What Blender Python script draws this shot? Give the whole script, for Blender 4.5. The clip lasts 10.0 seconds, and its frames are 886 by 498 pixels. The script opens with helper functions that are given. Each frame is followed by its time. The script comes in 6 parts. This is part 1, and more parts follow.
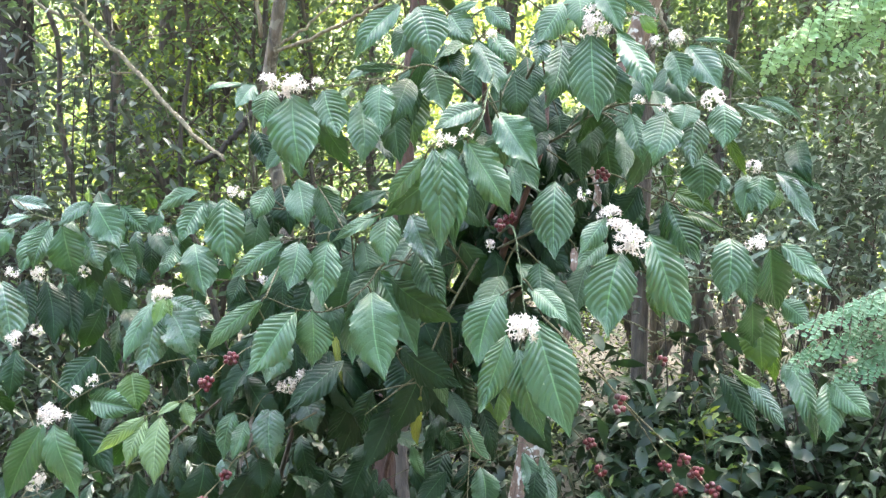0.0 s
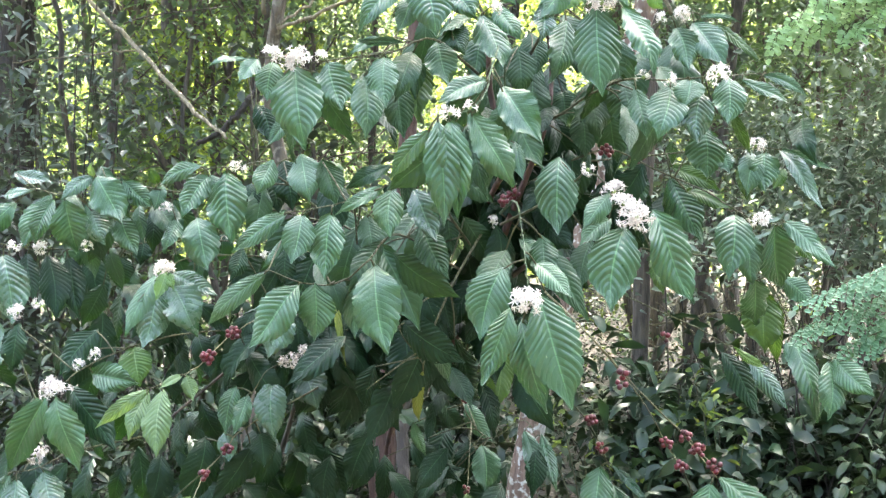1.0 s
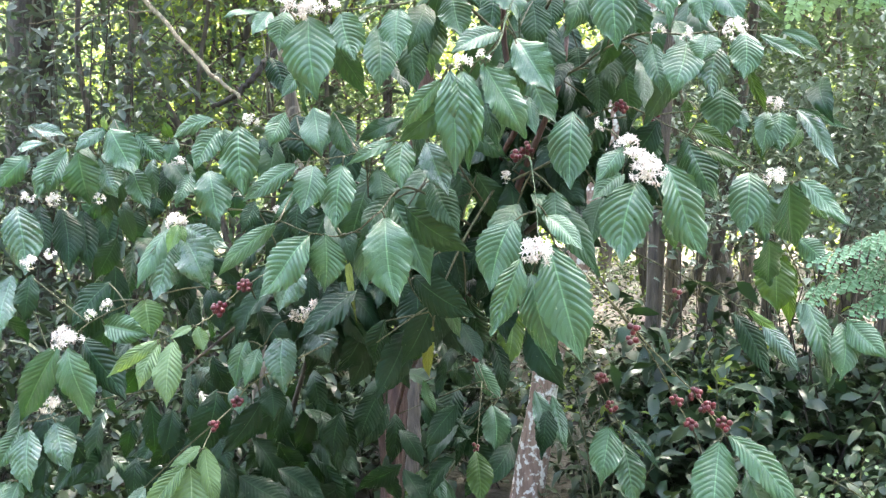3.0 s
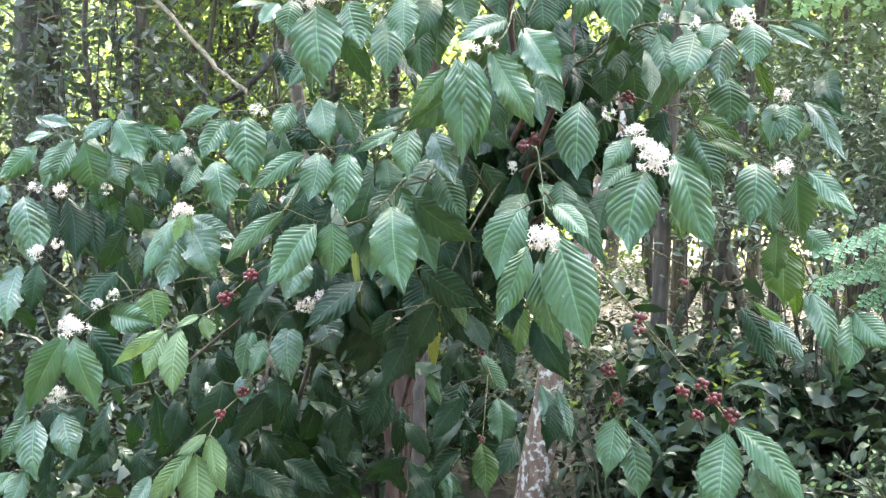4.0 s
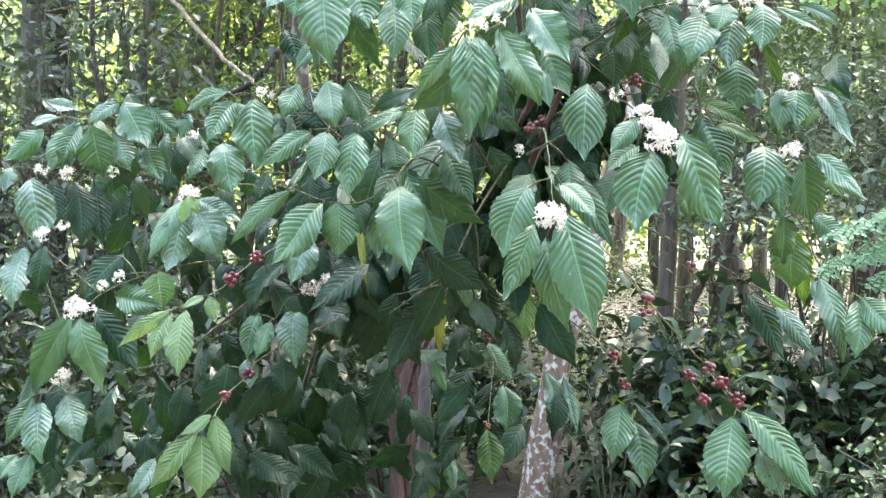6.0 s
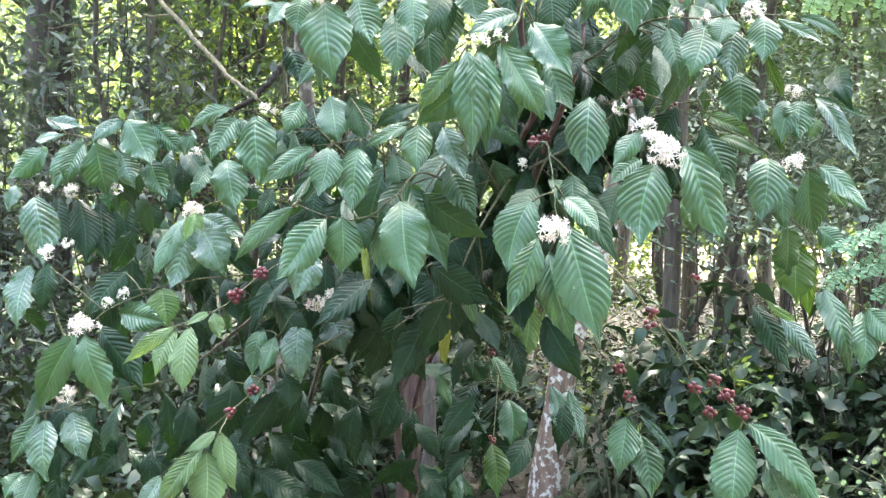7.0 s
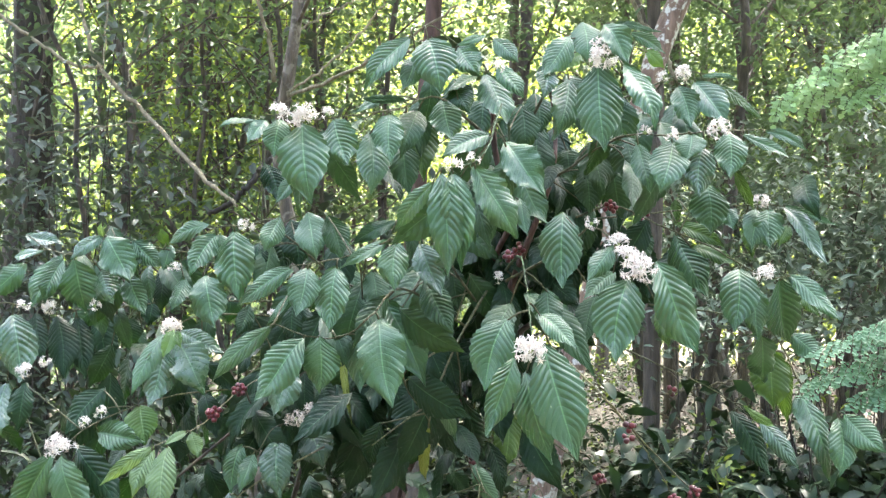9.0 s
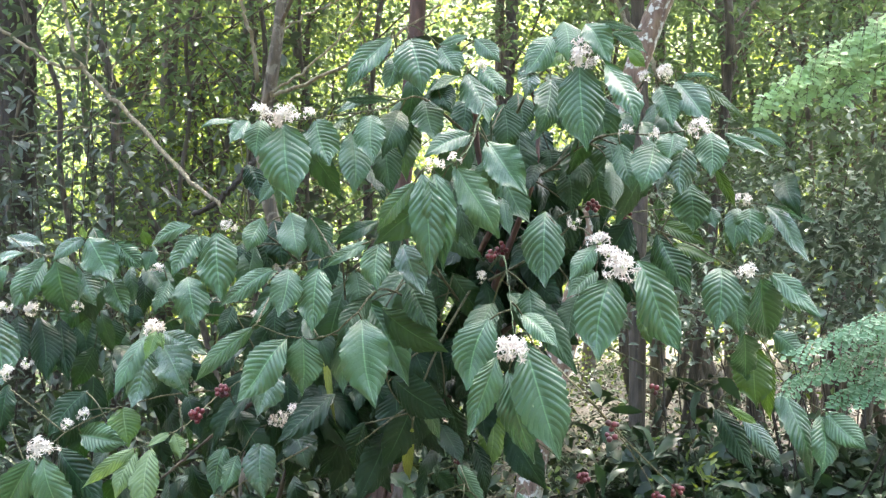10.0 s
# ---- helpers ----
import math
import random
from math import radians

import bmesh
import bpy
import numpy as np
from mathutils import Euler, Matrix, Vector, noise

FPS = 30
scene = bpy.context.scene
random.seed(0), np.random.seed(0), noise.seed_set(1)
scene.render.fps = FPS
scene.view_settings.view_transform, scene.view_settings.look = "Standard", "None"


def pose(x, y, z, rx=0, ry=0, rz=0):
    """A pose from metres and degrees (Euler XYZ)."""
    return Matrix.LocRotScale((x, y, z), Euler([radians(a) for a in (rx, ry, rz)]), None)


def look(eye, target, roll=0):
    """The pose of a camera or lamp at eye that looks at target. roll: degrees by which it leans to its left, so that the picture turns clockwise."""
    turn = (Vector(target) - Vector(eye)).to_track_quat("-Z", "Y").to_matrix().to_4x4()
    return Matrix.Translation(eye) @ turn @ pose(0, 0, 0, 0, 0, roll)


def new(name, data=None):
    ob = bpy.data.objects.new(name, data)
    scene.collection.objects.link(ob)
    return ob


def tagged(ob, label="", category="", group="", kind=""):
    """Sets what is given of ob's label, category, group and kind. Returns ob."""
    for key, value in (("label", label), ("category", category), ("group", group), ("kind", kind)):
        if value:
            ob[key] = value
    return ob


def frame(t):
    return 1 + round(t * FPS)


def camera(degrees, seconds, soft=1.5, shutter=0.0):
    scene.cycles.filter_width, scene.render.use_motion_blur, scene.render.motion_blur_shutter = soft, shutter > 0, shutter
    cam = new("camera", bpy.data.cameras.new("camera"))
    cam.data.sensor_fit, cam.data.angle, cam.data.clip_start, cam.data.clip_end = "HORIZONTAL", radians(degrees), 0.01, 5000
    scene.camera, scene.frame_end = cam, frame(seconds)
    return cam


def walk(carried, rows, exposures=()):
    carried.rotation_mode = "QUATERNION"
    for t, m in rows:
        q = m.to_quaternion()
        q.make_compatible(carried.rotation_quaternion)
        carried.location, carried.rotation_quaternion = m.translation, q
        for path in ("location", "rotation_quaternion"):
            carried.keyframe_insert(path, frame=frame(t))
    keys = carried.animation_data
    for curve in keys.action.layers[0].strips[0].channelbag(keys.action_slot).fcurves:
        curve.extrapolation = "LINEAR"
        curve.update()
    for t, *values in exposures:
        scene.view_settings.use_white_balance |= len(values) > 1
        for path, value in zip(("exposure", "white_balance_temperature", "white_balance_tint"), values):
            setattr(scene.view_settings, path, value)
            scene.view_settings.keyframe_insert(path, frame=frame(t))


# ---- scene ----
cam = camera(44.8, 10.0, soft=1.4)
METRES, EYE, TILT, LEAN, TURN = 0.23, 1.6, -1.0, 0.0, 0.0
ROWS = [
    (0.0, 0.0, 0.0, 0.0, 0.0, 0.0, 0.0),
    (0.5, -0.0143, -0.0045, -0.0402, -0.02, -0.25, -0.16),
    (1.0, -0.021, 0.0175, -0.101, 0.04, -0.76, -0.36),
    (1.5, -0.011, 0.0297, -0.1554, 0.21, -1.24, -0.54),
    (2.0, 0.0021, 0.0344, -0.207, 0.45, -1.66, -0.74),
    (2.5, 0.0191, 0.0426, -0.2492, 0.66, -1.95, -0.88),
    (3.0, 0.0242, 0.0466, -0.2875, 0.91, -2.14, -1.03),
    (4.5, 0.0127, 0.046, -0.4629, 1.33, -2.02, -1.35),
    (5.0, 0.0184, 0.0534, -0.5328, 1.42, -2.06, -1.56),
    (5.5, 0.0138, 0.0659, -0.5875, 1.45, -2.0, -1.61),
    (7.0, 0.0117, 0.0673, -0.5683, 1.7, -1.28, -1.04),
    (7.5, 0.02, 0.0716, -0.5042, 1.66, -0.26, -0.77),
    (8.0, 0.0238, 0.0278, -0.4364, 1.46, 1.27, -0.5),
    (8.5, 0.0331, -0.0088, -0.3746, 1.18, 2.49, -0.29),
    (9.0, 0.0478, -0.0302, -0.3184, 0.71, 3.41, -0.15),
    (9.5, 0.0752, -0.0313, -0.3075, 0.22, 3.82, 0.01),
    (10.0, 0.0926, -0.0333, -0.3125, 0.06, 3.37, 0.16),
]
walk(cam, [(t, pose(0, 0, EYE, TILT, LEAN, TURN) @ pose(METRES * x, METRES * y, METRES * z, 90 + pitch, roll, yaw)) for t, x, y, z, yaw, pitch, roll in ROWS], exposures=[(0, 4.60, 6450, 12), (2, 4.64, 6450, 12), (4.5, 4.74, 6430, 12), (5.5, 4.78, 6430, 12), (7.5, 4.75, 6430, 12), (9, 4.40, 6480, 12), (10, 4.30, 6480, 12)])


# ---- daylight: hazy sun behind the trees, open sky over the clearing ----
SUN_EL, SUN_AZ = 56.0, 12.0          # degrees; azimuth clockwise from +y
world = bpy.data.worlds.new("sky")
scene.world = world
world.use_nodes = True
wn, wl = world.node_tree.nodes, world.node_tree.links
sky = wn.new("ShaderNodeTexSky")
sky.sky_type = "NISHITA"
sky.sun_disc = False
sky.sun_elevation, sky.sun_rotation = radians(SUN_EL), radians(SUN_AZ)
sky.air_density, sky.dust_density, sky.ozone_density = 1.0, 8.0, 1.0
wl.new(sky.outputs[0], wn["Background"].inputs[0])
wn["Background"].inputs[1].default_value = 0.15
sun = new("sun", bpy.data.lights.new("sun", "SUN"))
sun.data.energy, sun.data.angle, sun.data.color = 2.2, radians(0.6), (1.0, 0.95, 0.86)
sun_dir = Vector((math.sin(radians(SUN_AZ)) * math.cos(radians(SUN_EL)), math.cos(radians(SUN_AZ)) * math.cos(radians(SUN_EL)), math.sin(radians(SUN_EL))))
sun.matrix_world = look(sun_dir * 50, (0, 0, 0))


# ---- materials ----
def material(name):
    m = bpy.data.materials.new(name)
    m.use_nodes = True
    nt = m.node_tree
    return m, nt.nodes, nt.links, nt.nodes["Principled BSDF"]


def node(n, kind, **values):
    x = n.new("ShaderNode" + kind)
    for k, v in values.items():
        if k == "op":
            x.operation = v
        elif k == "blend":
            x.blend_type = v
        elif k == "dtype":
            x.data_type = v
    return x


def maths(n, l, op, a, b=None):
    x = node(n, "Math", op=op)
    for i, v in enumerate((a, b)):
        if v is None:
            continue
        if isinstance(v, (int, float)):
            x.inputs[i].default_value = v
        else:
            l.new(v, x.inputs[i])
    return x.outputs[0]


def mixed(n, l, fac, a, b):
    x = node(n, "Mix", dtype="RGBA")
    for sock, v in ((x.inputs[0], fac), (x.inputs[6], a), (x.inputs[7], b)):
        if isinstance(v, (int, float)):
            sock.default_value = v
        elif isinstance(v, tuple):
            sock.default_value = (*v, 1)
        else:
            l.new(v, sock)
    return x.outputs[2]


def ramp(n, l, fac, lo, hi):
    x = n.new("ShaderNodeMapRange")
    x.inputs[1].default_value, x.inputs[2].default_value = lo, hi
    l.new(fac, x.inputs[0])
    return x.outputs[0]


def noise_at(n, l, scale, detail=3.0, coords="Object"):
    tc = n.new("ShaderNodeTexCoord")
    x = n.new("ShaderNodeTexNoise")
    x.inputs["Scale"].default_value, x.inputs["Detail"].default_value = scale, detail
    l.new(tc.outputs[coords], x.inputs["Vector"])
    return x.outputs["Fac"]


def bumped(n, l, bsdf, height, strength, distance):
    b = n.new("ShaderNodeBump")
    b.inputs["Strength"].default_value, b.inputs["Distance"].default_value = strength, distance
    l.new(height, b.inputs["Height"])
    l.new(b.outputs[0], bsdf.inputs["Normal"])


def translucent(m, n, l, bsdf, colour, amount):
    """Light that shines through a thin blade."""
    tr = n.new("ShaderNodeBsdfTranslucent")
    if isinstance(colour, tuple):
        tr.inputs[0].default_value = (*colour, 1)
    else:
        l.new(colour, tr.inputs[0])
    mx = n.new("ShaderNodeMixShader")
    mx.inputs[0].default_value = amount
    l.new(bsdf.outputs[0], mx.inputs[1])
    l.new(tr.outputs[0], mx.inputs[2])
    l.new(mx.outputs[0], n["Material Output"].inputs[0])


def coffee_leaf_material(name, dark, light, rib, through_colour, rough=0.36, thin=0.16, worn_colour=(0.10, 0.15, 0.06), gloss=0.55):
    """Ribbed coffee leaf: veins along the leaf's own coordinates, blotches, pale specks."""
    m, n, l, b = material(name)
    uv = n.new("ShaderNodeUVMap")
    sep = n.new("ShaderNodeSeparateXYZ")
    l.new(uv.outputs[0], sep.inputs[0])
    across = maths(n, l, "MULTIPLY", maths(n, l, "ABSOLUTE", maths(n, l, "SUBTRACT", sep.outputs[0], 0.5)), 2.0)
    f = maths(n, l, "FRACT", sep.outputs[1])
    vein = ramp(n, l, maths(n, l, "ABSOLUTE", maths(n, l, "SUBTRACT", f, 0.5)), 0.40, 0.5)
    midrib = ramp(n, l, across, 0.042, 0.015)
    info = n.new("ShaderNodeObjectInfo")
    blotch = ramp(n, l, noise_at(n, l, 30.0, 4.0), 0.35, 0.7)
    tone = maths(n, l, "ADD", maths(n, l, "MULTIPLY", blotch, 0.45), maths(n, l, "MULTIPLY", info.outputs["Random"], 0.55))
    base = mixed(n, l, tone, dark, light)
    base = mixed(n, l, maths(n, l, "MULTIPLY", vein, 0.07), base, rib)
    base = mixed(n, l, maths(n, l, "MULTIPLY", midrib, 0.7), base, rib)
    worn = maths(n, l, "MULTIPLY", ramp(n, l, noise_at(n, l, 21.0, 7.0), 0.52, 0.72), ramp(n, l, info.outputs["Random"], 0.45, 1.0))
    base = mixed(n, l, maths(n, l, "MULTIPLY", worn, 0.38), base, worn_colour)
    speck = ramp(n, l, noise_at(n, l, 140.0, 1.0), 0.76, 0.80)
    base = mixed(n, l, maths(n, l, "MULTIPLY", speck, 0.45), base, (0.28, 0.33, 0.16))
    l.new(base, b.inputs["Base Color"])
    dust = noise_at(n, l, 55.0, 5.0)
    l.new(maths(n, l, "ADD", maths(n, l, "MULTIPLY", dust, 0.34), rough - 0.17), b.inputs["Roughness"])
    b.inputs["Specular IOR Level"].default_value = gloss
    pucker = maths(n, l, "MULTIPLY", noise_at(n, l, 60.0, 2.0), 0.9)
    fine = maths(n, l, "ADD", maths(n, l, "ADD", maths(n, l, "MULTIPLY", noise_at(n, l, 260.0, 3.0), 0.4), pucker), maths(n, l, "MULTIPLY", vein, -0.3))
    bumped(n, l, b, fine, 0.6, 0.0018)
    translucent(m, n, l, b, mixed(n, l, vein, through_colour, rib), thin)
    return m


LEAF = {
    "green": coffee_leaf_material("coffee_leaf_green", (0.022, 0.060, 0.022), (0.038, 0.096, 0.035), (0.11, 0.23, 0.09), (0.08, 0.26, 0.02), rough=0.36, thin=0.05, gloss=0.5),
    # Darkened copy of the green leaf: deep shade in the shrub as colour.
    "dark": coffee_leaf_material("coffee_leaf_shade_toned", (0.0058, 0.0190, 0.0080), (0.0125, 0.0355, 0.0132), (0.04, 0.09, 0.04), (0.05, 0.15, 0.015), rough=0.38, thin=0.05, worn_colour=(0.02, 0.036, 0.014), gloss=0.18),
    # Between dark and green: thinner shade higher in the shrub, as colour.
    "dim": coffee_leaf_material("coffee_leaf_half_shade", (0.014, 0.038, 0.014), (0.026, 0.064, 0.022), (0.07, 0.14, 0.06), (0.07, 0.20, 0.02), rough=0.42, thin=0.08, worn_colour=(0.05, 0.075, 0.03), gloss=0.3),
    "sheen": coffee_leaf_material("coffee_leaf_glossy", (0.023, 0.055, 0.027), (0.041, 0.092, 0.041), (0.12, 0.22, 0.11), (0.10, 0.28, 0.04), rough=0.30, thin=0.05, gloss=0.6),
    "olive": coffee_leaf_material("coffee_leaf_olive", (0.022, 0.050, 0.011), (0.040, 0.080, 0.017), (0.10, 0.17, 0.05), (0.15, 0.30, 0.02), rough=0.40, thin=0.15, gloss=0.3),
    "pale": coffee_leaf_material("coffee_leaf_pale", (0.055, 0.100, 0.040), (0.090, 0.148, 0.060), (0.22, 0.30, 0.14), (0.26, 0.42, 0.06), rough=0.42, thin=0.18, gloss=0.35),
    "moss": coffee_leaf_material("coffee_leaf_yellow_green", (0.050, 0.105, 0.024), (0.075, 0.145, 0.034), (0.18, 0.28, 0.10), (0.20, 0.38, 0.03), rough=0.40, thin=0.2, gloss=0.35),
    "yellow": coffee_leaf_material("coffee_leaf_yellowed", (0.13, 0.17, 0.03), (0.20, 0.235, 0.045), (0.3, 0.3, 0.12), (0.35, 0.38, 0.06), rough=0.5, thin=0.12, gloss=0.3),
}


def foliage_material(name, dark, light, through_colour, rough=0.5, thin=0.35):
    """Small leaves, each blade with a tone of its own."""
    m, n, l, b = material(name)
    geo = n.new("ShaderNodeNewGeometry")
    base = mixed(n, l, geo.outputs["Random Per Island"], dark, light)
    base = mixed(n, l, maths(n, l, "MULTIPLY", ramp(n, l, noise_at(n, l, 9.0, 3.0), 0.4, 0.7), 0.4), base, dark)
    l.new(base, b.inputs["Base Color"])
    b.inputs["Roughness"].default_value = rough
    b.inputs["Specular IOR Level"].default_value = 0.3
    bumped(n, l, b, noise_at(n, l, 90.0, 2.0), 0.2, 0.003)
    translucent(m, n, l, b, mixed(n, l, geo.outputs["Random Per Island"], through_colour, light), thin)
    return m


FOREST = foliage_material("forest_leaves", (0.034, 0.060, 0.034), (0.078, 0.118, 0.060), (0.23, 0.34, 0.10), thin=0.38)
# Lighter, yellower copy of forest_leaves: sunlight is put into the colour.
SUNNY = foliage_material("sun_toned_forest_leaves", (0.05, 0.09, 0.018), (0.12, 0.165, 0.04), (0.36, 0.45, 0.06), thin=0.47)
# Dark green leaves, taken darker still: forest shade is in the colour.
SHADY = foliage_material("shade_toned_shrub_leaves", (0.011, 0.023, 0.009), (0.038, 0.062, 0.025), (0.12, 0.20, 0.04), rough=0.42, thin=0.08)
# Grey-green leaves, made paler so that their colour carries the haze.
GREY_LEAF = foliage_material("hazed_grey_green_leaves", (0.075, 0.105, 0.072), (0.155, 0.195, 0.14), (0.16, 0.24, 0.08), rough=0.42, thin=0.15)
FROND = foliage_material("frond_leaflets", (0.21, 0.34, 0.16), (0.34, 0.48, 0.25), (0.40, 0.58, 0.20), rough=0.6, thin=0.45)
NEAR_FROND = foliage_material("bluish_frond_leaflets", (0.055, 0.130, 0.072), (0.105, 0.20, 0.11), (0.14, 0.28, 0.10), rough=0.6, thin=0.3)
SPRIG = foliage_material("sprig_leaflets", (0.10, 0.16, 0.065), (0.16, 0.23, 0.10), (0.3, 0.45, 0.1), thin=0.35)


def bark_material(name, dark, light, lichen=None, scale=28.0):
    m, n, l, b = material(name)
    tc = n.new("ShaderNodeTexCoord")
    mp = n.new("ShaderNodeMapping")
    mp.inputs["Scale"].default_value = (1.6, 1.6, 0.3)
    l.new(tc.outputs["Object"], mp.inputs[0])
    tx = n.new("ShaderNodeTexNoise")
    tx.inputs["Scale"].default_value, tx.inputs["Detail"].default_value = scale, 6.0
    l.new(mp.outputs[0], tx.inputs["Vector"])
    base = mixed(n, l, ramp(n, l, tx.outputs["Fac"], 0.3, 0.7), dark, light)
    if lichen:
        patch = ramp(n, l, noise_at(n, l, 32.0, 7.0), 0.53, 0.6)
        base = mixed(n, l, patch, base, lichen)
    l.new(base, b.inputs["Base Color"])
    b.inputs["Roughness"].default_value = 0.85
    bumped(n, l, b, tx.outputs["Fac"], 1.0, 0.02)
    return m


BARK = bark_material("grey_brown_bark", (0.035, 0.028, 0.02), (0.12, 0.095, 0.068))
DARK_BARK = bark_material("dark_bark", (0.030, 0.024, 0.018), (0.10, 0.08, 0.06))
# Darker copy of dark_bark, with the shade of the wood in its colour.
SHADE_BARK = bark_material("shade_toned_bark", (0.013, 0.010, 0.007), (0.040, 0.031, 0.022))
RED_BARK = bark_material("reddish_bark", (0.034, 0.018, 0.013), (0.092, 0.050, 0.036))
LICHEN_BARK = bark_material("lichen_bark", (0.09, 0.055, 0.038), (0.20, 0.135, 0.095), (0.44, 0.42, 0.36))
TWIG = bark_material("green_brown_twig", (0.038, 0.042, 0.018), (0.085, 0.085, 0.036), scale=60.0)
GREEN_TWIG = bark_material("green_tan_twig", (0.085, 0.09, 0.042), (0.18, 0.165, 0.09), scale=60.0)
SHOOT = bark_material("green_shoot", (0.03, 0.055, 0.02), (0.06, 0.095, 0.04), scale=60.0)
SAPLING_BARK = bark_material("grey_sapling_bark", (0.045, 0.037, 0.027), (0.125, 0.10, 0.07), (0.16, 0.14, 0.105))
TAN_TWIG = bark_material("tan_twig", (0.085, 0.07, 0.04), (0.185, 0.155, 0.095), scale=40.0)


def plain(name, colour, second, scale, rough, bump=0.2, distance=0.001, thin=0.0, through_colour=(1, 1, 1)):
    m, n, l, b = material(name)
    info = n.new("ShaderNodeObjectInfo")
    f = maths(n, l, "ADD", maths(n, l, "MULTIPLY", ramp(n, l, noise_at(n, l, scale), 0.3, 0.7), 0.5), maths(n, l, "MULTIPLY", info.outputs["Random"], 0.5))
    l.new(mixed(n, l, f, colour, second), b.inputs["Base Color"])
    b.inputs["Roughness"].default_value = rough
    bumped(n, l, b, noise_at(n, l, scale * 4), bump, distance)
    if thin:
        translucent(m, n, l, b, through_colour, thin)
    return m


PETAL = plain("white_petal", (0.57, 0.51, 0.455), (0.67, 0.625, 0.57), 60.0, 0.6, thin=0.25, through_colour=(0.8, 0.78, 0.72))
ANTHER = plain("pinkish_anther", (0.60, 0.48, 0.40), (0.70, 0.60, 0.50), 80.0, 0.7)
BUD = plain("green_bud", (0.12, 0.20, 0.05), (0.22, 0.28, 0.08), 80.0, 0.5)
CHERRY = plain("red_cherry", (0.055, 0.004, 0.008), (0.115, 0.008, 0.013), 90.0, 0.34, bump=0.05)
CHERRY_DARK = plain("dark_red_cherry", (0.03, 0.005, 0.008), (0.07, 0.008, 0.012), 90.0, 0.35, bump=0.05)
CHERRY_GREEN = plain("unripe_cherry", (0.22, 0.20, 0.05), (0.35, 0.16, 0.05), 90.0, 0.35, bump=0.05)
CALYX = plain("cherry_tip", (0.05, 0.03, 0.015), (0.10, 0.06, 0.03), 90.0, 0.8)


def ground_material():
    m, n, l, b = material("leaf_litter_soil")
    a = ramp(n, l, noise_at(n, l, 1.3, 5.0), 0.35, 0.65)
    c = ramp(n, l, noise_at(n, l, 22.0, 6.0), 0.35, 0.7)
    base = mixed(n, l, a, (0.026, 0.026, 0.015), (0.055, 0.05, 0.03))
    base = mixed(n, l, c, base, (0.052, 0.042, 0.032))
    l.new(base, b.inputs["Base Color"])
    b.inputs["Roughness"].default_value = 0.95
    bumped(n, l, b, noise_at(n, l, 30.0, 6.0), 0.8, 0.03)
    return m


# Broad dark green leaves, darkened further to carry the shade they stand in.
DIM_LEAF = foliage_material("shade_toned_broad_leaves", (0.010, 0.023, 0.011), (0.030, 0.060, 0.027), (0.06, 0.14, 0.02), rough=0.4, thin=0.12)
# Grey-green again, toned down: the shade at the left edge as colour.
DULL_LEAF = foliage_material("shade_grey_green_leaves", (0.042, 0.055, 0.040), (0.085, 0.105, 0.078), (0.12, 0.18, 0.06), rough=0.55, thin=0.15)
SOIL = ground_material()
LITTER = foliage_material("dry_leaf_litter", (0.028, 0.024, 0.019), (0.105, 0.085, 0.068), (0.12, 0.09, 0.06), rough=0.8, thin=0.1)


def backdrop_material():
    m, n, l, b = material("backdrop_foliage")
    f = ramp(n, l, noise_at(n, l, 1.6, 8.0), 0.38, 0.66)
    base = mixed(n, l, f, (0.03, 0.05, 0.02), (0.17, 0.21, 0.06))
    l.new(base, b.inputs["Base Color"])
    b.inputs["Roughness"].default_value = 0.9
    bumped(n, l, b, noise_at(n, l, 1.6, 8.0), 1.0, 0.8)
    return m


BACKDROP = backdrop_material()


# ---- builders ----
def mesh_of(name, verts, faces, mats, smooth=True, uvs=None, slots=None):
    me = bpy.data.meshes.new(name)
    me.from_pydata(verts, [], faces)
    for m in mats:
        me.materials.append(m)
    if slots is not None:
        me.polygons.foreach_set("material_index", slots)
    if smooth:
        me.polygons.foreach_set("use_smooth", [True] * len(me.polygons))
    if uvs is not None:
        layer = me.uv_layers.new(name="UVMap")
        index = np.empty(len(me.loops), dtype=np.int32)
        me.loops.foreach_get("vertex_index", index)
        layer.data.foreach_set("uv", np.asarray(uvs, dtype=np.float32)[index].ravel())
    me.update()
    return me


def thing(name, place, label, category, group="", kind=""):
    ob = new(name)
    ob.empty_display_size = 0.1
    ob.location = place
    return tagged(ob, label, category, group, kind)


def part(name, me, parent, label="", place=None):
    """Links mesh data, given in world places, as one part under its thing or part."""
    ob = new(name, me)
    ob.parent = parent
    at_world = ORIGIN[parent.name]
    if place is None:
        ob.location = (0, 0, 0)
        ob.matrix_parent_inverse = Matrix.Translation(-at_world)
        ORIGIN[ob.name] = Vector((0, 0, 0))
    else:
        ob.matrix_parent_inverse = Matrix.Translation(-at_world)
        ob.matrix_basis = place
        ORIGIN[ob.name] = Vector((0, 0, 0))
    if label:
        ob["label"] = label
    return ob


ORIGIN = {}


def start_thing(name, place, label, category, group="", kind=""):
    ob = thing(name, place, label, category, group, kind)
    ORIGIN[ob.name] = Vector(place)
    return ob


def smooth_line(points, steps=5):
    """Catmull-Rom through points of any dimension."""
    p = np.array(points, dtype=float)
    p = np.vstack([2 * p[0] - p[1], p, 2 * p[-1] - p[-2]])
    out = []
    for i in range(1, len(p) - 2):
        a, b, c, d = p[i - 1:i + 3]
        for t in np.linspace(0, 1, steps, endpoint=False):
            out.append(0.5 * (2 * b + (c - a) * t + (2 * a - 5 * b + 4 * c - d) * t * t + (3 * b - a - 3 * c + d) * t ** 3))
    out.append(p[-2])
    return np.array(out)


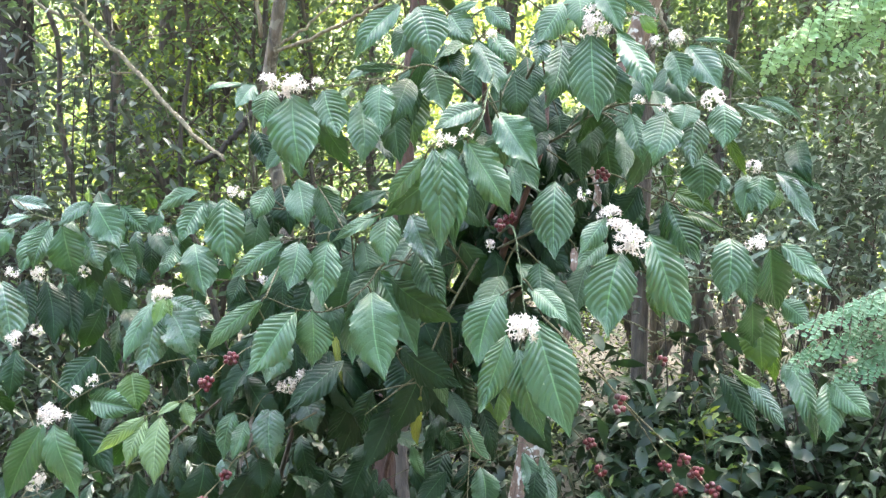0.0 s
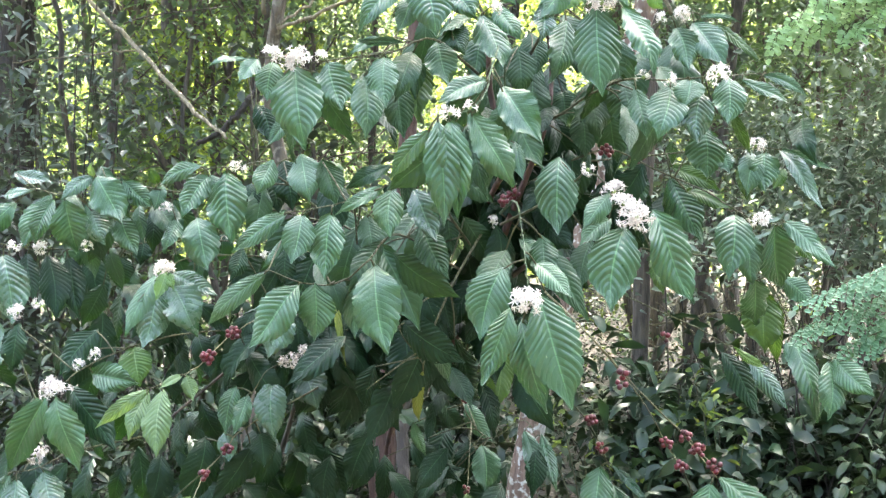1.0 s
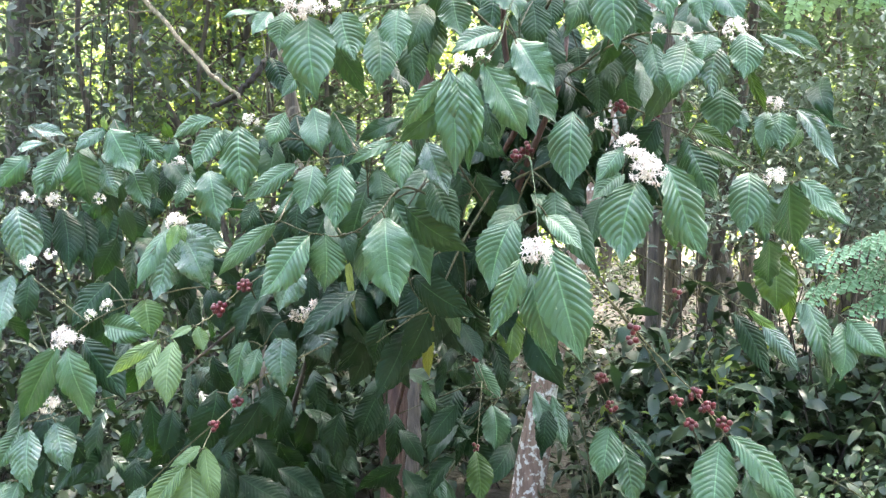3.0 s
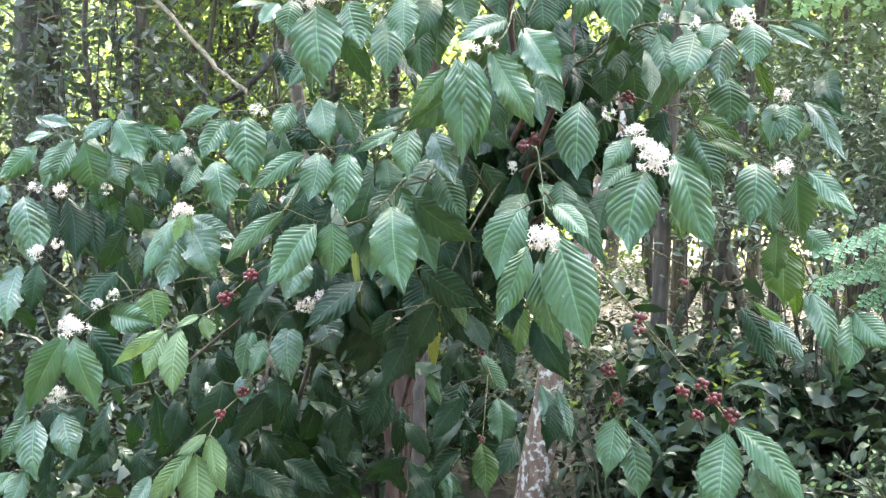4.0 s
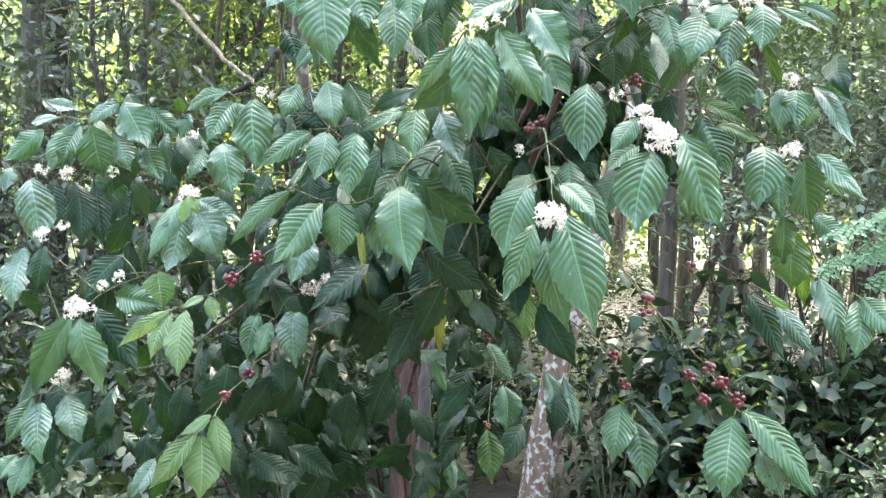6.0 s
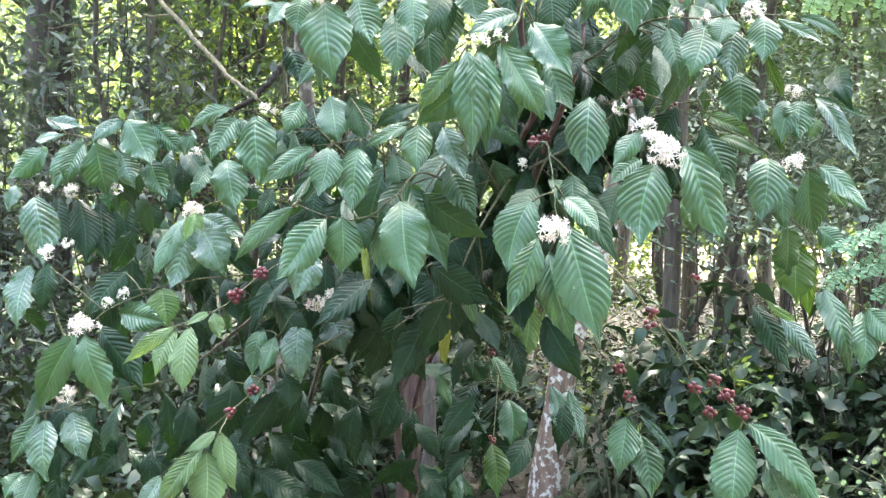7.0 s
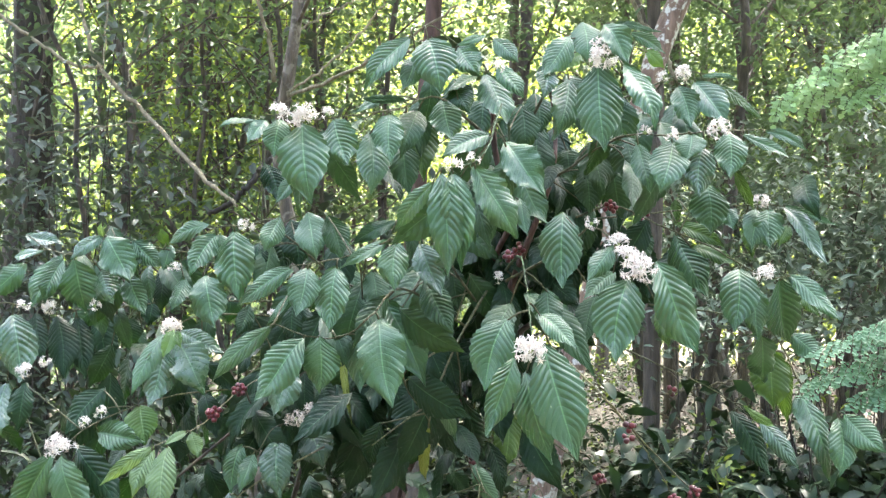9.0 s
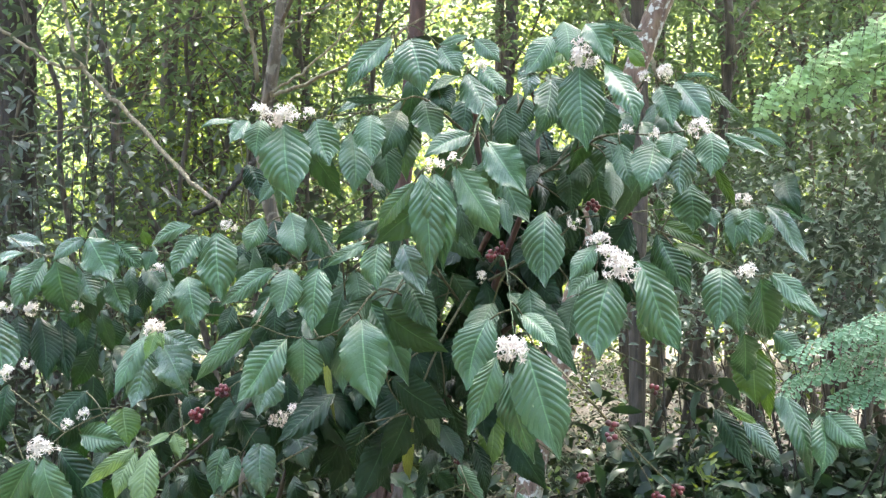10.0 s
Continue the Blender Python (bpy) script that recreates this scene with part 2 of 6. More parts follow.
def tube(points, radii, sides=7, knots=0.0, rng=None):
    """A tapered tube along points, as verts and faces."""
    pts = np.asarray(points, dtype=float)
    rad = np.asarray(radii, dtype=float)
    tang = np.gradient(pts, axis=0)
    tang /= np.linalg.norm(tang, axis=1)[:, None] + 1e-9
    ref = np.array([0.31, 0.9, 0.17])
    verts, faces = [], []
    for i, (p, r, t) in enumerate(zip(pts, rad, tang)):
        u = np.cross(t, ref)
        u /= np.linalg.norm(u) + 1e-9
        w = np.cross(t, u)
        for k in range(sides):
            a = 2 * math.pi * k / sides
            rr = r * (1 + (rng.uniform(-knots, knots) if rng is not None else 0))
            verts.append(tuple(p + rr * (math.cos(a) * u + math.sin(a) * w)))
    n = len(pts)
    for i in range(n - 1):
        for k in range(sides):
            a, b = i * sides + k, i * sides + (k + 1) % sides
            faces.append((a, b, b + sides, a + sides))
    faces.append(tuple(range(sides - 1, -1, -1)))
    faces.append(tuple(range((n - 1) * sides, n * sides)))
    return verts, faces


def joined(pieces):
    verts, faces = [], []
    for v, f in pieces:
        o = len(verts)
        verts += list(v)
        faces += [tuple(i + o for i in q) for q in f]
    return verts, faces


def blades(rng, centres, length, width, droop=0.5, spread=1.0, fine=False):
    """Many small folded leaves, one at each centre: verts and faces as arrays."""
    n = len(centres)
    yaw = rng.uniform(0, 2 * math.pi, n)
    pitch = rng.normal(-droop, 0.45 * spread, n)
    roll = rng.normal(0, 0.5 * spread, n)
    ax = np.stack([np.cos(yaw) * np.cos(pitch), np.sin(yaw) * np.cos(pitch), np.sin(pitch)], 1)
    side = np.stack([-np.sin(yaw), np.cos(yaw), np.zeros(n)], 1)
    up = np.cross(ax, side)
    s2 = side * np.cos(roll)[:, None] + up * np.sin(roll)[:, None]
    u2 = np.cross(ax, s2)
    ln = (length * rng.uniform(0.6, 1.25, n))[:, None]
    wd = (width * rng.uniform(0.7, 1.2, n))[:, None] / 2
    c = np.asarray(centres)
    base, tip = c - ax * ln * 0.5, c + ax * ln * 0.5 - u2 * ln * 0.08
    if fine:
        fold, curl, wave = rng.uniform(0.1, 0.6, n)[:, None], rng.uniform(0.02, 0.22, n)[:, None], rng.uniform(0, 6.28, n)[:, None]
        rows = []
        for q, w in ((0.0, 0.06), (0.14, 0.6), (0.36, 1.0), (0.6, 0.95), (0.83, 0.5), (1.0, 0.04)):
            mid = base + ax * ln * q + u2 * ln * (curl * (4 * q * (1 - q) - q))
            for sgn in (-1, 1):
                rows.append(mid + s2 * (wd * w * sgn) + u2 * (wd * w) * (fold + 0.3 * np.sin(wave + 9 * q + sgn)))
            rows.insert(-1, mid)
        verts = np.stack(rows, 1).reshape(-1, 3)
        k = (np.arange(n) * 18)[:, None]
        faces = np.concatenate([k + np.array([[3 * i + j, 3 * i + j + 1, 3 * i + j + 4, 3 * i + j + 3]]) for i in range(5) for j in range(2)])
        return verts, faces
    lift = u2 * wd * 0.35
    verts = np.stack([base, c - ax * ln * 0.18 + s2 * wd * 0.9 + lift, c + ax * ln * 0.2 + s2 * wd * 0.75 + lift, tip,
                      c + ax * ln * 0.2 - s2 * wd * 0.75 + lift, c - ax * ln * 0.18 - s2 * wd * 0.9 + lift], 1).reshape(-1, 3)
    k = (np.arange(n) * 6)[:, None]
    faces = np.concatenate([k + np.array([[0, 1, 2, 3]]), k + np.array([[0, 3, 4, 5]])])
    return verts, faces


def blade_mesh(name, rng, centres, length, width, mat, droop=0.5, spread=1.0, fine=False):
    v, f = blades(rng, centres, length, width, droop, spread, fine)
    me = bpy.data.meshes.new(name)
    me.vertices.add(len(v))
    me.vertices.foreach_set("co", v.astype(np.float32).ravel())
    me.loops.add(f.size)
    me.loops.foreach_set("vertex_index", f.astype(np.int32).ravel())
    me.polygons.add(len(f))
    me.polygons.foreach_set("loop_start", np.arange(0, f.size, 4, dtype=np.int32))
    me.polygons.foreach_set("loop_total", np.full(len(f), 4, dtype=np.int32))
    if fine:
        me.polygons.foreach_set("use_smooth", np.ones(len(f), dtype=bool))
    me.materials.append(mat)
    me.update(calc_edges=True)
    me.validate()
    return me


def clumps(rng, count, lo, hi, per, size, flat=0.6):
    """Leaf places, gathered into clumps inside a box."""
    c = rng.uniform(lo, hi, (count, 3))
    n = rng.poisson(per, count)
    pts = np.repeat(c, n, axis=0)
    return pts + rng.normal(0, 1, pts.shape) * np.array([size, size, size * flat])


# ---- ground ----
def ground_height(x, y):
    return 0.06 * math.sin(0.7 * x + 1.3) * math.cos(0.5 * y) + 0.03 * math.sin(2.1 * x + 0.8 * y)


def build_ground():
    xs = np.concatenate([[-400, -80, -30], np.linspace(-14, 14, 57), [30, 80, 400]])
    ys = np.concatenate([[-400, -60, -20], np.linspace(-8, 30, 77), [50, 120, 400]])
    verts = [(x, y, ground_height(x, y) if abs(x) < 15 and -9 < y < 31 else 0.0) for y in ys for x in xs]
    w = len(xs)
    faces = [(j * w + i, j * w + i + 1, (j + 1) * w + i + 1, (j + 1) * w + i) for j in range(len(ys) - 1) for i in range(w - 1)]
    ob = new("ground", mesh_of("ground", verts, faces, [SOIL]))
    return tagged(ob, "brown forest floor of soil and leaf litter", "ground", kind="structure")


build_ground()
rng = np.random.default_rng(7)
spots = np.stack([rng.uniform(-6, 9, 11000), rng.uniform(3, 24, 11000)], 1)
litter = np.array([(x, y, ground_height(x, y) + 0.02 + rng.uniform(0, 0.03)) for x, y in spots])
ob = new("leaf_litter", blade_mesh("leaf_litter", rng, litter, 0.085, 0.042, LITTER, 0.0, 0.9))
tagged(ob, "dry brown fallen leaves scattered on the forest floor", "leaf litter", kind="stuff")


# ---- trees ----
def tree(x, y, height, radius, lean, bark, leaf_mat, label, seed, crown_from=1.2, crown_count=60, crown_per=36, leaf=(0.075, 0.036), reach=0.9, limbs=7, wobble=1.0, curve=0.0, name="tree"):
    """A slim tree: tapered trunk with bends, thin limbs, a loose crown of small leaves."""
    r = np.random.default_rng(seed)
    t = start_thing(name, (x, y, 0), label, "tree", "forest trees")
    z = np.linspace(-0.1, height, 12)
    bend = np.cumsum(r.normal(0, (0.035 if radius > 0.07 else 0.085) * wobble * height / 6, (12, 2)), axis=0)
    line = np.stack([x + lean[0] * z + curve * z * z + bend[:, 0] - bend[0, 0], y + lean[1] * z + bend[:, 1] - bend[0, 1], z], 1)
    rad = radius * (1 - 0.75 * np.linspace(0, 1, 12) ** 1.2)
    rad[0] *= 1.35
    fine = smooth_line(np.column_stack([line, rad]), 3)
    v, f = tube(fine[:, :3], fine[:, 3], 9, 0.12, r)
    part("trunk", mesh_of("trunk", v, f, [bark]), t)
    ends = []
    for _ in range(limbs):
        h = r.uniform(max(crown_from * 0.8, 0.8), height * 0.95)
        i = int(np.searchsorted(fine[:, 2], h))
        i = min(i, len(fine) - 1)
        a, length = r.uniform(0, 2 * math.pi), reach * r.uniform(0.6, 1.5)
        s = fine[i, :3]
        pts = [s, s + np.array([math.cos(a) * length * 0.4, math.sin(a) * length * 0.4, length * 0.3]),
               s + np.array([math.cos(a) * length, math.sin(a) * length, length * r.uniform(0.3, 0.9)])]
        sm = smooth_line(pts, 4)
        v, f = tube(sm, np.linspace(fine[i, 3] * 0.4, 0.004, len(sm)), 5, 0.05, r)
        part("limb", mesh_of("limb", v, f, [bark]), t)
        ends.append(sm)
    if crown_count:
        pts = np.vstack(ends)
        centre = pts[r.integers(0, len(pts), crown_count)] + r.normal(0, 0.32 * reach, (crown_count, 3))
        centre = centre[(centre[:, 2] > crown_from * 0.6)]
        n = r.poisson(crown_per, len(centre))
        places = np.repeat(centre, n, axis=0)
        places = places + r.normal(0, 1, places.shape) * np.array([0.2, 0.2, 0.12])
        part("crown", blade_mesh("crown", r, places, leaf[0], leaf[1], leaf_mat, 0.4), t)
    return t


# Dense high crowns out of view, added to shade the wood and shrub.
SHADE_CROWN = dict(crown_count=230, crown_per=55, leaf=(0.095, 0.052), reach=2.6, limbs=14)
DARK_TREE = "slender dark forest tree with sparse small leaves"
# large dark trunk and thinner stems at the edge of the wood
tree(-3.13, 7.7, 11.0, 0.18, (0.0, 0.0), SHADE_BARK, FOREST, "thick tree trunk, its shade put into dark bark", 11, 6.0, **SHADE_CROWN)
tree(-2.1, 6.3, 6.0, 0.035, (0.02, 0.0), DARK_BARK, FOREST, DARK_TREE, 12, 1.6, 50)
tree(-2.75, 9.0, 7.0, 0.05, (0.07, 0.0), DARK_BARK, SUNNY, DARK_TREE, 13, 1.6, 60)
tree(-2.2, 9.1, 11.0, 0.085, (0.0, 0.0), DARK_BARK, FOREST, DARK_TREE, 14, 6.0, **SHADE_CROWN)
tree(-1.95, 8.6, 7.0, 0.04, (0.09, 0.0), DARK_BARK, SUNNY, DARK_TREE, 15, 1.6, 60)
tree(-1.55, 9.6, 7.0, 0.05, (0.04, 0.0), DARK_BARK, SUNNY, DARK_TREE, 16, 1.6, 60)
tree(-0.9, 10.5, 7.5, 0.06, (-0.03, 0.0), DARK_BARK, SUNNY, DARK_TREE, 17, 1.6, 60)
tree(0.3, 9.8, 11.0, 0.08, (0.03, 0.0), DARK_BARK, FOREST, DARK_TREE, 18, 6.0, **SHADE_CROWN)
# stems on the other side of the shrub, over the lit clearing
# The crown above the view is added to keep sun off the shrub.
tree(0.91, 5.05, 6.5, 0.046, (-0.01, 0.0), DARK_BARK, FOREST, "dark brown tree trunk behind the coffee shrub", 121, 4.2, 400, 42, (0.09, 0.05), 1.6, 20, wobble=0.15)
tree(1.47, 7.3, 7.0, 0.035, (0.13, 0.0), BARK, FOREST, DARK_TREE, 22, 2.4, 40)
tree(1.46, 6.8, 7.0, 0.038, (0.02, 0.0), DARK_BARK, FOREST, DARK_TREE, 23, 2.4, 40)
tree(2.13, 8.3, 8.5, 0.05, (0.0, 0.0), DARK_BARK, FOREST, DARK_TREE, 24, 4.0, 40)
tree(2.7, 9.5, 7.0, 0.06, (0.05, 0.0), BARK, FOREST, DARK_TREE, 25, 2.0, 60)
tree(3.3, 9.0, 7.0, 0.05, (-0.04, 0.0), BARK, FOREST, DARK_TREE, 26, 2.0, 60)
tree(3.75, 10.5, 11.5, 0.09, (0.0, 0.0), DARK_BARK, FOREST, DARK_TREE, 27, 6.0, **SHADE_CROWN)
tree(-4.9, 10.0, 11.5, 0.10, (0.0, 0.0), DARK_BARK, FOREST, DARK_TREE, 28, 6.0, **SHADE_CROWN)
# Four trees added for their high crowns, which shade the glade.
tree(2.2, 16.5, 12.5, 0.10, (0.0, 0.0), BARK, FOREST, DARK_TREE, 35, 7.0, 300, 48, (0.11, 0.06), 2.6, 14)
tree(3.9, 14.5, 12.0, 0.10, (0.0, 0.0), BARK, FOREST, DARK_TREE, 36, 7.0, 300, 48, (0.11, 0.06), 2.6, 14)
tree(2.6, 13.0, 11.5, 0.09, (0.0, 0.0), BARK, FOREST, DARK_TREE, 29, 6.0, 300, 48, (0.11, 0.06), 2.6, 14)
tree(0.9, 13.6, 11.5, 0.09, (0.0, 0.0), BARK, FOREST, DARK_TREE, 30, 6.0, 300, 48, (0.11, 0.06), 2.6, 14)
# reddish tree and lichen-spotted tree close behind the shrub
tree(-0.28, 4.5, 6.0, 0.047, (0.046, -0.01), RED_BARK, FOREST, "reddish-brown tree trunk behind the coffee shrub", 31, 3.2, 30, wobble=0.15)
tree(0.285, 4.46, 6.0, 0.066, (0.09, 0.0), LICHEN_BARK, FOREST, "leaning pinkish trunk with white lichen patches", 32, 3.6, 40, wobble=0.2, curve=0.057)
tree(-0.60, 3.55, 4.5, 0.031, (0.012, 0.0), SAPLING_BARK, SHADY, "grey-brown forked sapling with large grey-green leaves", 33, 2.5, 26, 7, (0.13, 0.055), limbs=6, reach=0.8)

# saplings with broad grey leaves in front of the lit woods
for i, (x, y) in enumerate([(-2.35, 6.0), (-1.55, 6.6), (-2.75, 6.9), (-0.95, 7.0)]):
    tree(x, y, 5.0, 0.022, (0.05 - 0.03 * i, 0.0), DARK_BARK, DULL_LEAF, "thin sapling with broad grey-green leaves", 50 + i, 1.7, 40, 7, (0.12, 0.055), 0.8, 9)

# crooked saplings in the shade
pick = np.random.default_rng(909)
for i in range(20):
    y = pick.uniform(6.5, 11.5)
    tree(pick.uniform(-0.42, 0.02) * y, y, pick.uniform(4.5, 7), pick.uniform(0.015, 0.05), (pick.normal(0, 0.17), 0), DARK_BARK, FOREST, "thin crooked sapling in forest shade", 60 + i, 1.4, 38, 21, (0.064, 0.042), 0.8, 9)
for i in range(18):
    y = pick.uniform(7.5, 12)
    tree(pick.uniform(0.18, 0.42) * y, y, pick.uniform(5, 7), pick.uniform(0.02, 0.055), (pick.normal(0, 0.11), 0), BARK, FOREST, "thin crooked sapling in forest shade", 80 + i, 2.2, 40, 22, (0.064, 0.042), 0.8, 7)

# deeper wood
rng = np.random.default_rng(21)
for i in range(30):
    y = rng.uniform(11, 22)
    x = rng.uniform(-0.55, 0.55) * y * 1.15
    if 0.06 < x / y < 0.45 and rng.random() < 0.55:
        continue
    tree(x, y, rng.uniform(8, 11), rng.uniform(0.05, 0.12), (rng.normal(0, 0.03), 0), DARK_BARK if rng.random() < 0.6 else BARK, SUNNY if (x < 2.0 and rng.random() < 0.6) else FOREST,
         "forest tree with small sunlit yellow-green leaves", 100 + i, 1.0, 100, 32, (0.092, 0.062), 1.3, 8)
wood = []
for i in range(120):
    a = rng.uniform(-0.75, 0.75)
    d = rng.uniform(22, 32)
    wood.append(clumps(rng, 40, (math.sin(a) * d - 2.2, math.cos(a) * d - 2, 0.3), (math.sin(a) * d + 2.2, math.cos(a) * d + 2, 15), 20, 0.4))
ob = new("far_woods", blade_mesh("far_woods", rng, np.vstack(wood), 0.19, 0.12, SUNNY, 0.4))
tagged(ob, "dense far woods with sunlight put into their yellow-green", "woods", kind="stuff")
# leafy growth between the far trees
low = np.vstack([clumps(rng, 900, (-14, 10, 0.1), (14, 21, 2.4), 24, 0.3), clumps(rng, 420, (-9, 8.0, 0.1), (9, 11, 1.4), 24, 0.25)])
glade = (low[:, 0] / low[:, 1] > 0.05) & (low[:, 0] / low[:, 1] < 0.5) & (low[:, 1] < 17) & (rng.random(len(low)) < 0.93)
low = low[~glade]
ob = new("forest_undergrowth", blade_mesh("forest_undergrowth", rng, low, 0.11, 0.07, FOREST, 0.4))
tagged(ob, "mixed green undergrowth between the forest trees", "undergrowth", kind="stuff")
weeds = clumps(rng, 260, (0.2, 5.8, 0.03), (6, 17, 0.5), 26, 0.14)
ob = new("glade_weeds", blade_mesh("glade_weeds", rng, weeds, 0.055, 0.028, SHADY, 0.2))
tagged(ob, "low light green weeds on the lit forest floor", "weeds", kind="stuff")
# Small pale leaves; their light colour also stands in for sun glints.
glints = clumps(rng, 150, (-1.8, 5.0, 0.03), (2.2, 9.0, 0.8), 11, 0.10)
ob = new("sunlit_weeds", blade_mesh("sunlit_weeds", rng, glints, 0.036, 0.019, GREY_LEAF, 0.3))
tagged(ob, "small light grey-green weeds behind the shrub", "weeds", kind="stuff")
# Seedlings added as bright leaf specks that read as sun glints.
spark = clumps(rng, 130, (-1.6, 6.0, 0.1), (1.6, 11.0, 1.0), 12, 0.10)
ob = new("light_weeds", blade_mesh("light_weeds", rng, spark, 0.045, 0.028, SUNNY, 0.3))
tagged(ob, "scattered yellow-green seedlings added as sun glints", "seedlings", kind="stuff")
mid = [clumps(rng, 230, (-6, 6.0, 0.8), (0.5, 10, 5.0), 40, 0.2), clumps(rng, 300, (0.6, 5.8, 1.7), (6, 10, 5.5), 44, 0.22)]
ob = new("hanging_foliage", blade_mesh("hanging_foliage", rng, np.vstack(mid), 0.056, 0.034, FOREST, 0.4))
tagged(ob, "dark foliage of thin forest saplings in shade", "foliage", kind="stuff")
# Rising foliage-coloured surface, added to close bright sky gaps between the trees.
hx, hz = np.linspace(-120, 120, 61), np.linspace(0, 1, 9)
verts = [(x, 46 + 26 * t + 4 * math.sin(x * 0.09), 32 * t ** 0.8 * (1 + 0.12 * math.sin(x * 0.31) + 0.07 * math.sin(x * 0.83))) for t in hz for x in hx]
faces = [(j * 61 + i, j * 61 + i + 1, (j + 1) * 61 + i + 1, (j + 1) * 61 + i) for j in range(8) for i in range(60)]
ob = new("backdrop_hillside", mesh_of("backdrop_hillside", verts, faces, [BACKDROP]))
tagged(ob, "foliage-coloured backdrop added to close sky gaps behind the forest", "hillside", kind="structure")
# Woods out of view behind the camera, added to cut low frontal light.
behind = []
for i in range(56):
    a = rng.uniform(1.1, 5.2)
    d = rng.uniform(13, 19)
    behind.append(clumps(rng, 26, (math.sin(a) * d - 3, math.cos(a) * d - 3, 0.3), (math.sin(a) * d + 3, math.cos(a) * d + 3, 13.0), 24, 0.7))
ob = new("woods_across_clearing", blade_mesh("woods_across_clearing", rng, np.vstack(behind), 0.5, 0.3, FOREST, 0.4))
tagged(ob, "unseen woods added behind the camera to block low sky light", "woods", kind="stuff")


# ---- undergrowth ----
def undergrowth(x, y, width, height, label, seed, mat=SHADY, leaf=(0.105, 0.046), count=34, per=16, deep=0.5, low=0.05):
    """A leafy bush: several stems from the ground, leaves in sprays."""
    r = np.random.default_rng(seed)
    t = start_thing("bush", (x, y, 0), label, "bush", "undergrowth bushes")
    pts = []
    for _ in range(max(5, int(width * 6))):
        sx, ex = x + r.normal(0, width * 0.2), x + r.uniform(-width, width) * 0.5
        ey = y + r.uniform(-deep, deep)
        h = height * r.uniform(0.6, 1.0)
        sway = r.normal(0, 0.06, 2)
        sm = smooth_line([(sx, y, -0.03), (sx + (ex - sx) * 0.25 + sway[0], y, h * 0.3), ((sx + ex) / 2 + sway[1], (y + ey) / 2, h * 0.6), (ex, ey, h)], 5)
        v, f = tube(sm, np.linspace(0.0065, 0.002, len(sm)), 5)
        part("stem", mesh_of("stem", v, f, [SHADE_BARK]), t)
        pts.append(sm)
    pts = np.vstack(pts)
    c = pts[r.integers(0, len(pts), count)] + r.normal(0, 1, (count, 3)) * np.array([0.12 * width, 0.12, 0.10])
    c = c[c[:, 2] > low]
    places = np.repeat(c, r.poisson(per, len(c)), axis=0)
    places = places + r.normal(0, 0.10, places.shape)
    places = places[places[:, 2] > 0.04]
    part("leaves", blade_mesh("leaves", r, places, leaf[0], leaf[1], mat, 0.35, fine=leaf[0] > 0.08), t)
    return t


DARK_BUSH = "leafy bush with deep shade in its dark green"
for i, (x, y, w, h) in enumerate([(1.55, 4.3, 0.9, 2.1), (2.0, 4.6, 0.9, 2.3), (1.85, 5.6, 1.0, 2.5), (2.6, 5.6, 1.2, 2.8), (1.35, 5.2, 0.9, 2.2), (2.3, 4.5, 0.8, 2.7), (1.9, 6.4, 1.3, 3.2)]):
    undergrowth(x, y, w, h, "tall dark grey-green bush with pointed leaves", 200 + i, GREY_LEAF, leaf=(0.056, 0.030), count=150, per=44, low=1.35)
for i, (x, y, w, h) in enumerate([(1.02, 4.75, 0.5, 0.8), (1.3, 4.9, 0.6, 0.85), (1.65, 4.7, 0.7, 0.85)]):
    undergrowth(x, y, w, h, "bush with glossy leaves in a shade-dark green", 210 + i, leaf=(0.086, 0.038), count=110, per=24, low=0.25)
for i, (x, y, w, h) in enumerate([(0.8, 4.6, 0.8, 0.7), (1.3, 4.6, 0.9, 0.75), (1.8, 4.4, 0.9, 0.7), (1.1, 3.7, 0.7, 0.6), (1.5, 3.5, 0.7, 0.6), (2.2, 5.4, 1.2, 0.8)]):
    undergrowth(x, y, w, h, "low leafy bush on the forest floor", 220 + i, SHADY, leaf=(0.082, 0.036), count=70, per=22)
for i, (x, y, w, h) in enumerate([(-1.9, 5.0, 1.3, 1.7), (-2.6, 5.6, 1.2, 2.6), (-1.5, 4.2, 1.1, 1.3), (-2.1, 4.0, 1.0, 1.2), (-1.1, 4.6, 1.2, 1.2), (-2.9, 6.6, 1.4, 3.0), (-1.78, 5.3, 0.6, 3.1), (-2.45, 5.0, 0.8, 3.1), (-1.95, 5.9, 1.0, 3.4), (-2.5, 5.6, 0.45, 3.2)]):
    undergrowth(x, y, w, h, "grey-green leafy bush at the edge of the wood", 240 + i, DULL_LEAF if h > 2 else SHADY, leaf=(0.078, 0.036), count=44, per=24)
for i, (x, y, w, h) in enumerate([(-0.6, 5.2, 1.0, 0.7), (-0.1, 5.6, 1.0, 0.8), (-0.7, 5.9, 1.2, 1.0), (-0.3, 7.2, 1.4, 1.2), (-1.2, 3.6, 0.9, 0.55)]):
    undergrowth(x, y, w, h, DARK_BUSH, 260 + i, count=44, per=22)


# ---- bare limbs, fronds and a light sprig ----
def limb_thing(lines, label, mat=TAN_TWIG, name="bare_branch"):
    t = start_thing(name, lines[0][0][:3], label, "branch")
    r = np.random.default_rng(len(lines) * 17 + 3)
    for pts in lines:
        sm = smooth_line(pts, 8)
        sm[1:-1, :3] += r.normal(0, 0.004, (len(sm) - 2, 3))
        v, f = tube(sm[:, :3], sm[:, 3], 7, 0.08, r)
        part("limb", mesh_of("limb", v, f, [mat]), t)
    return t


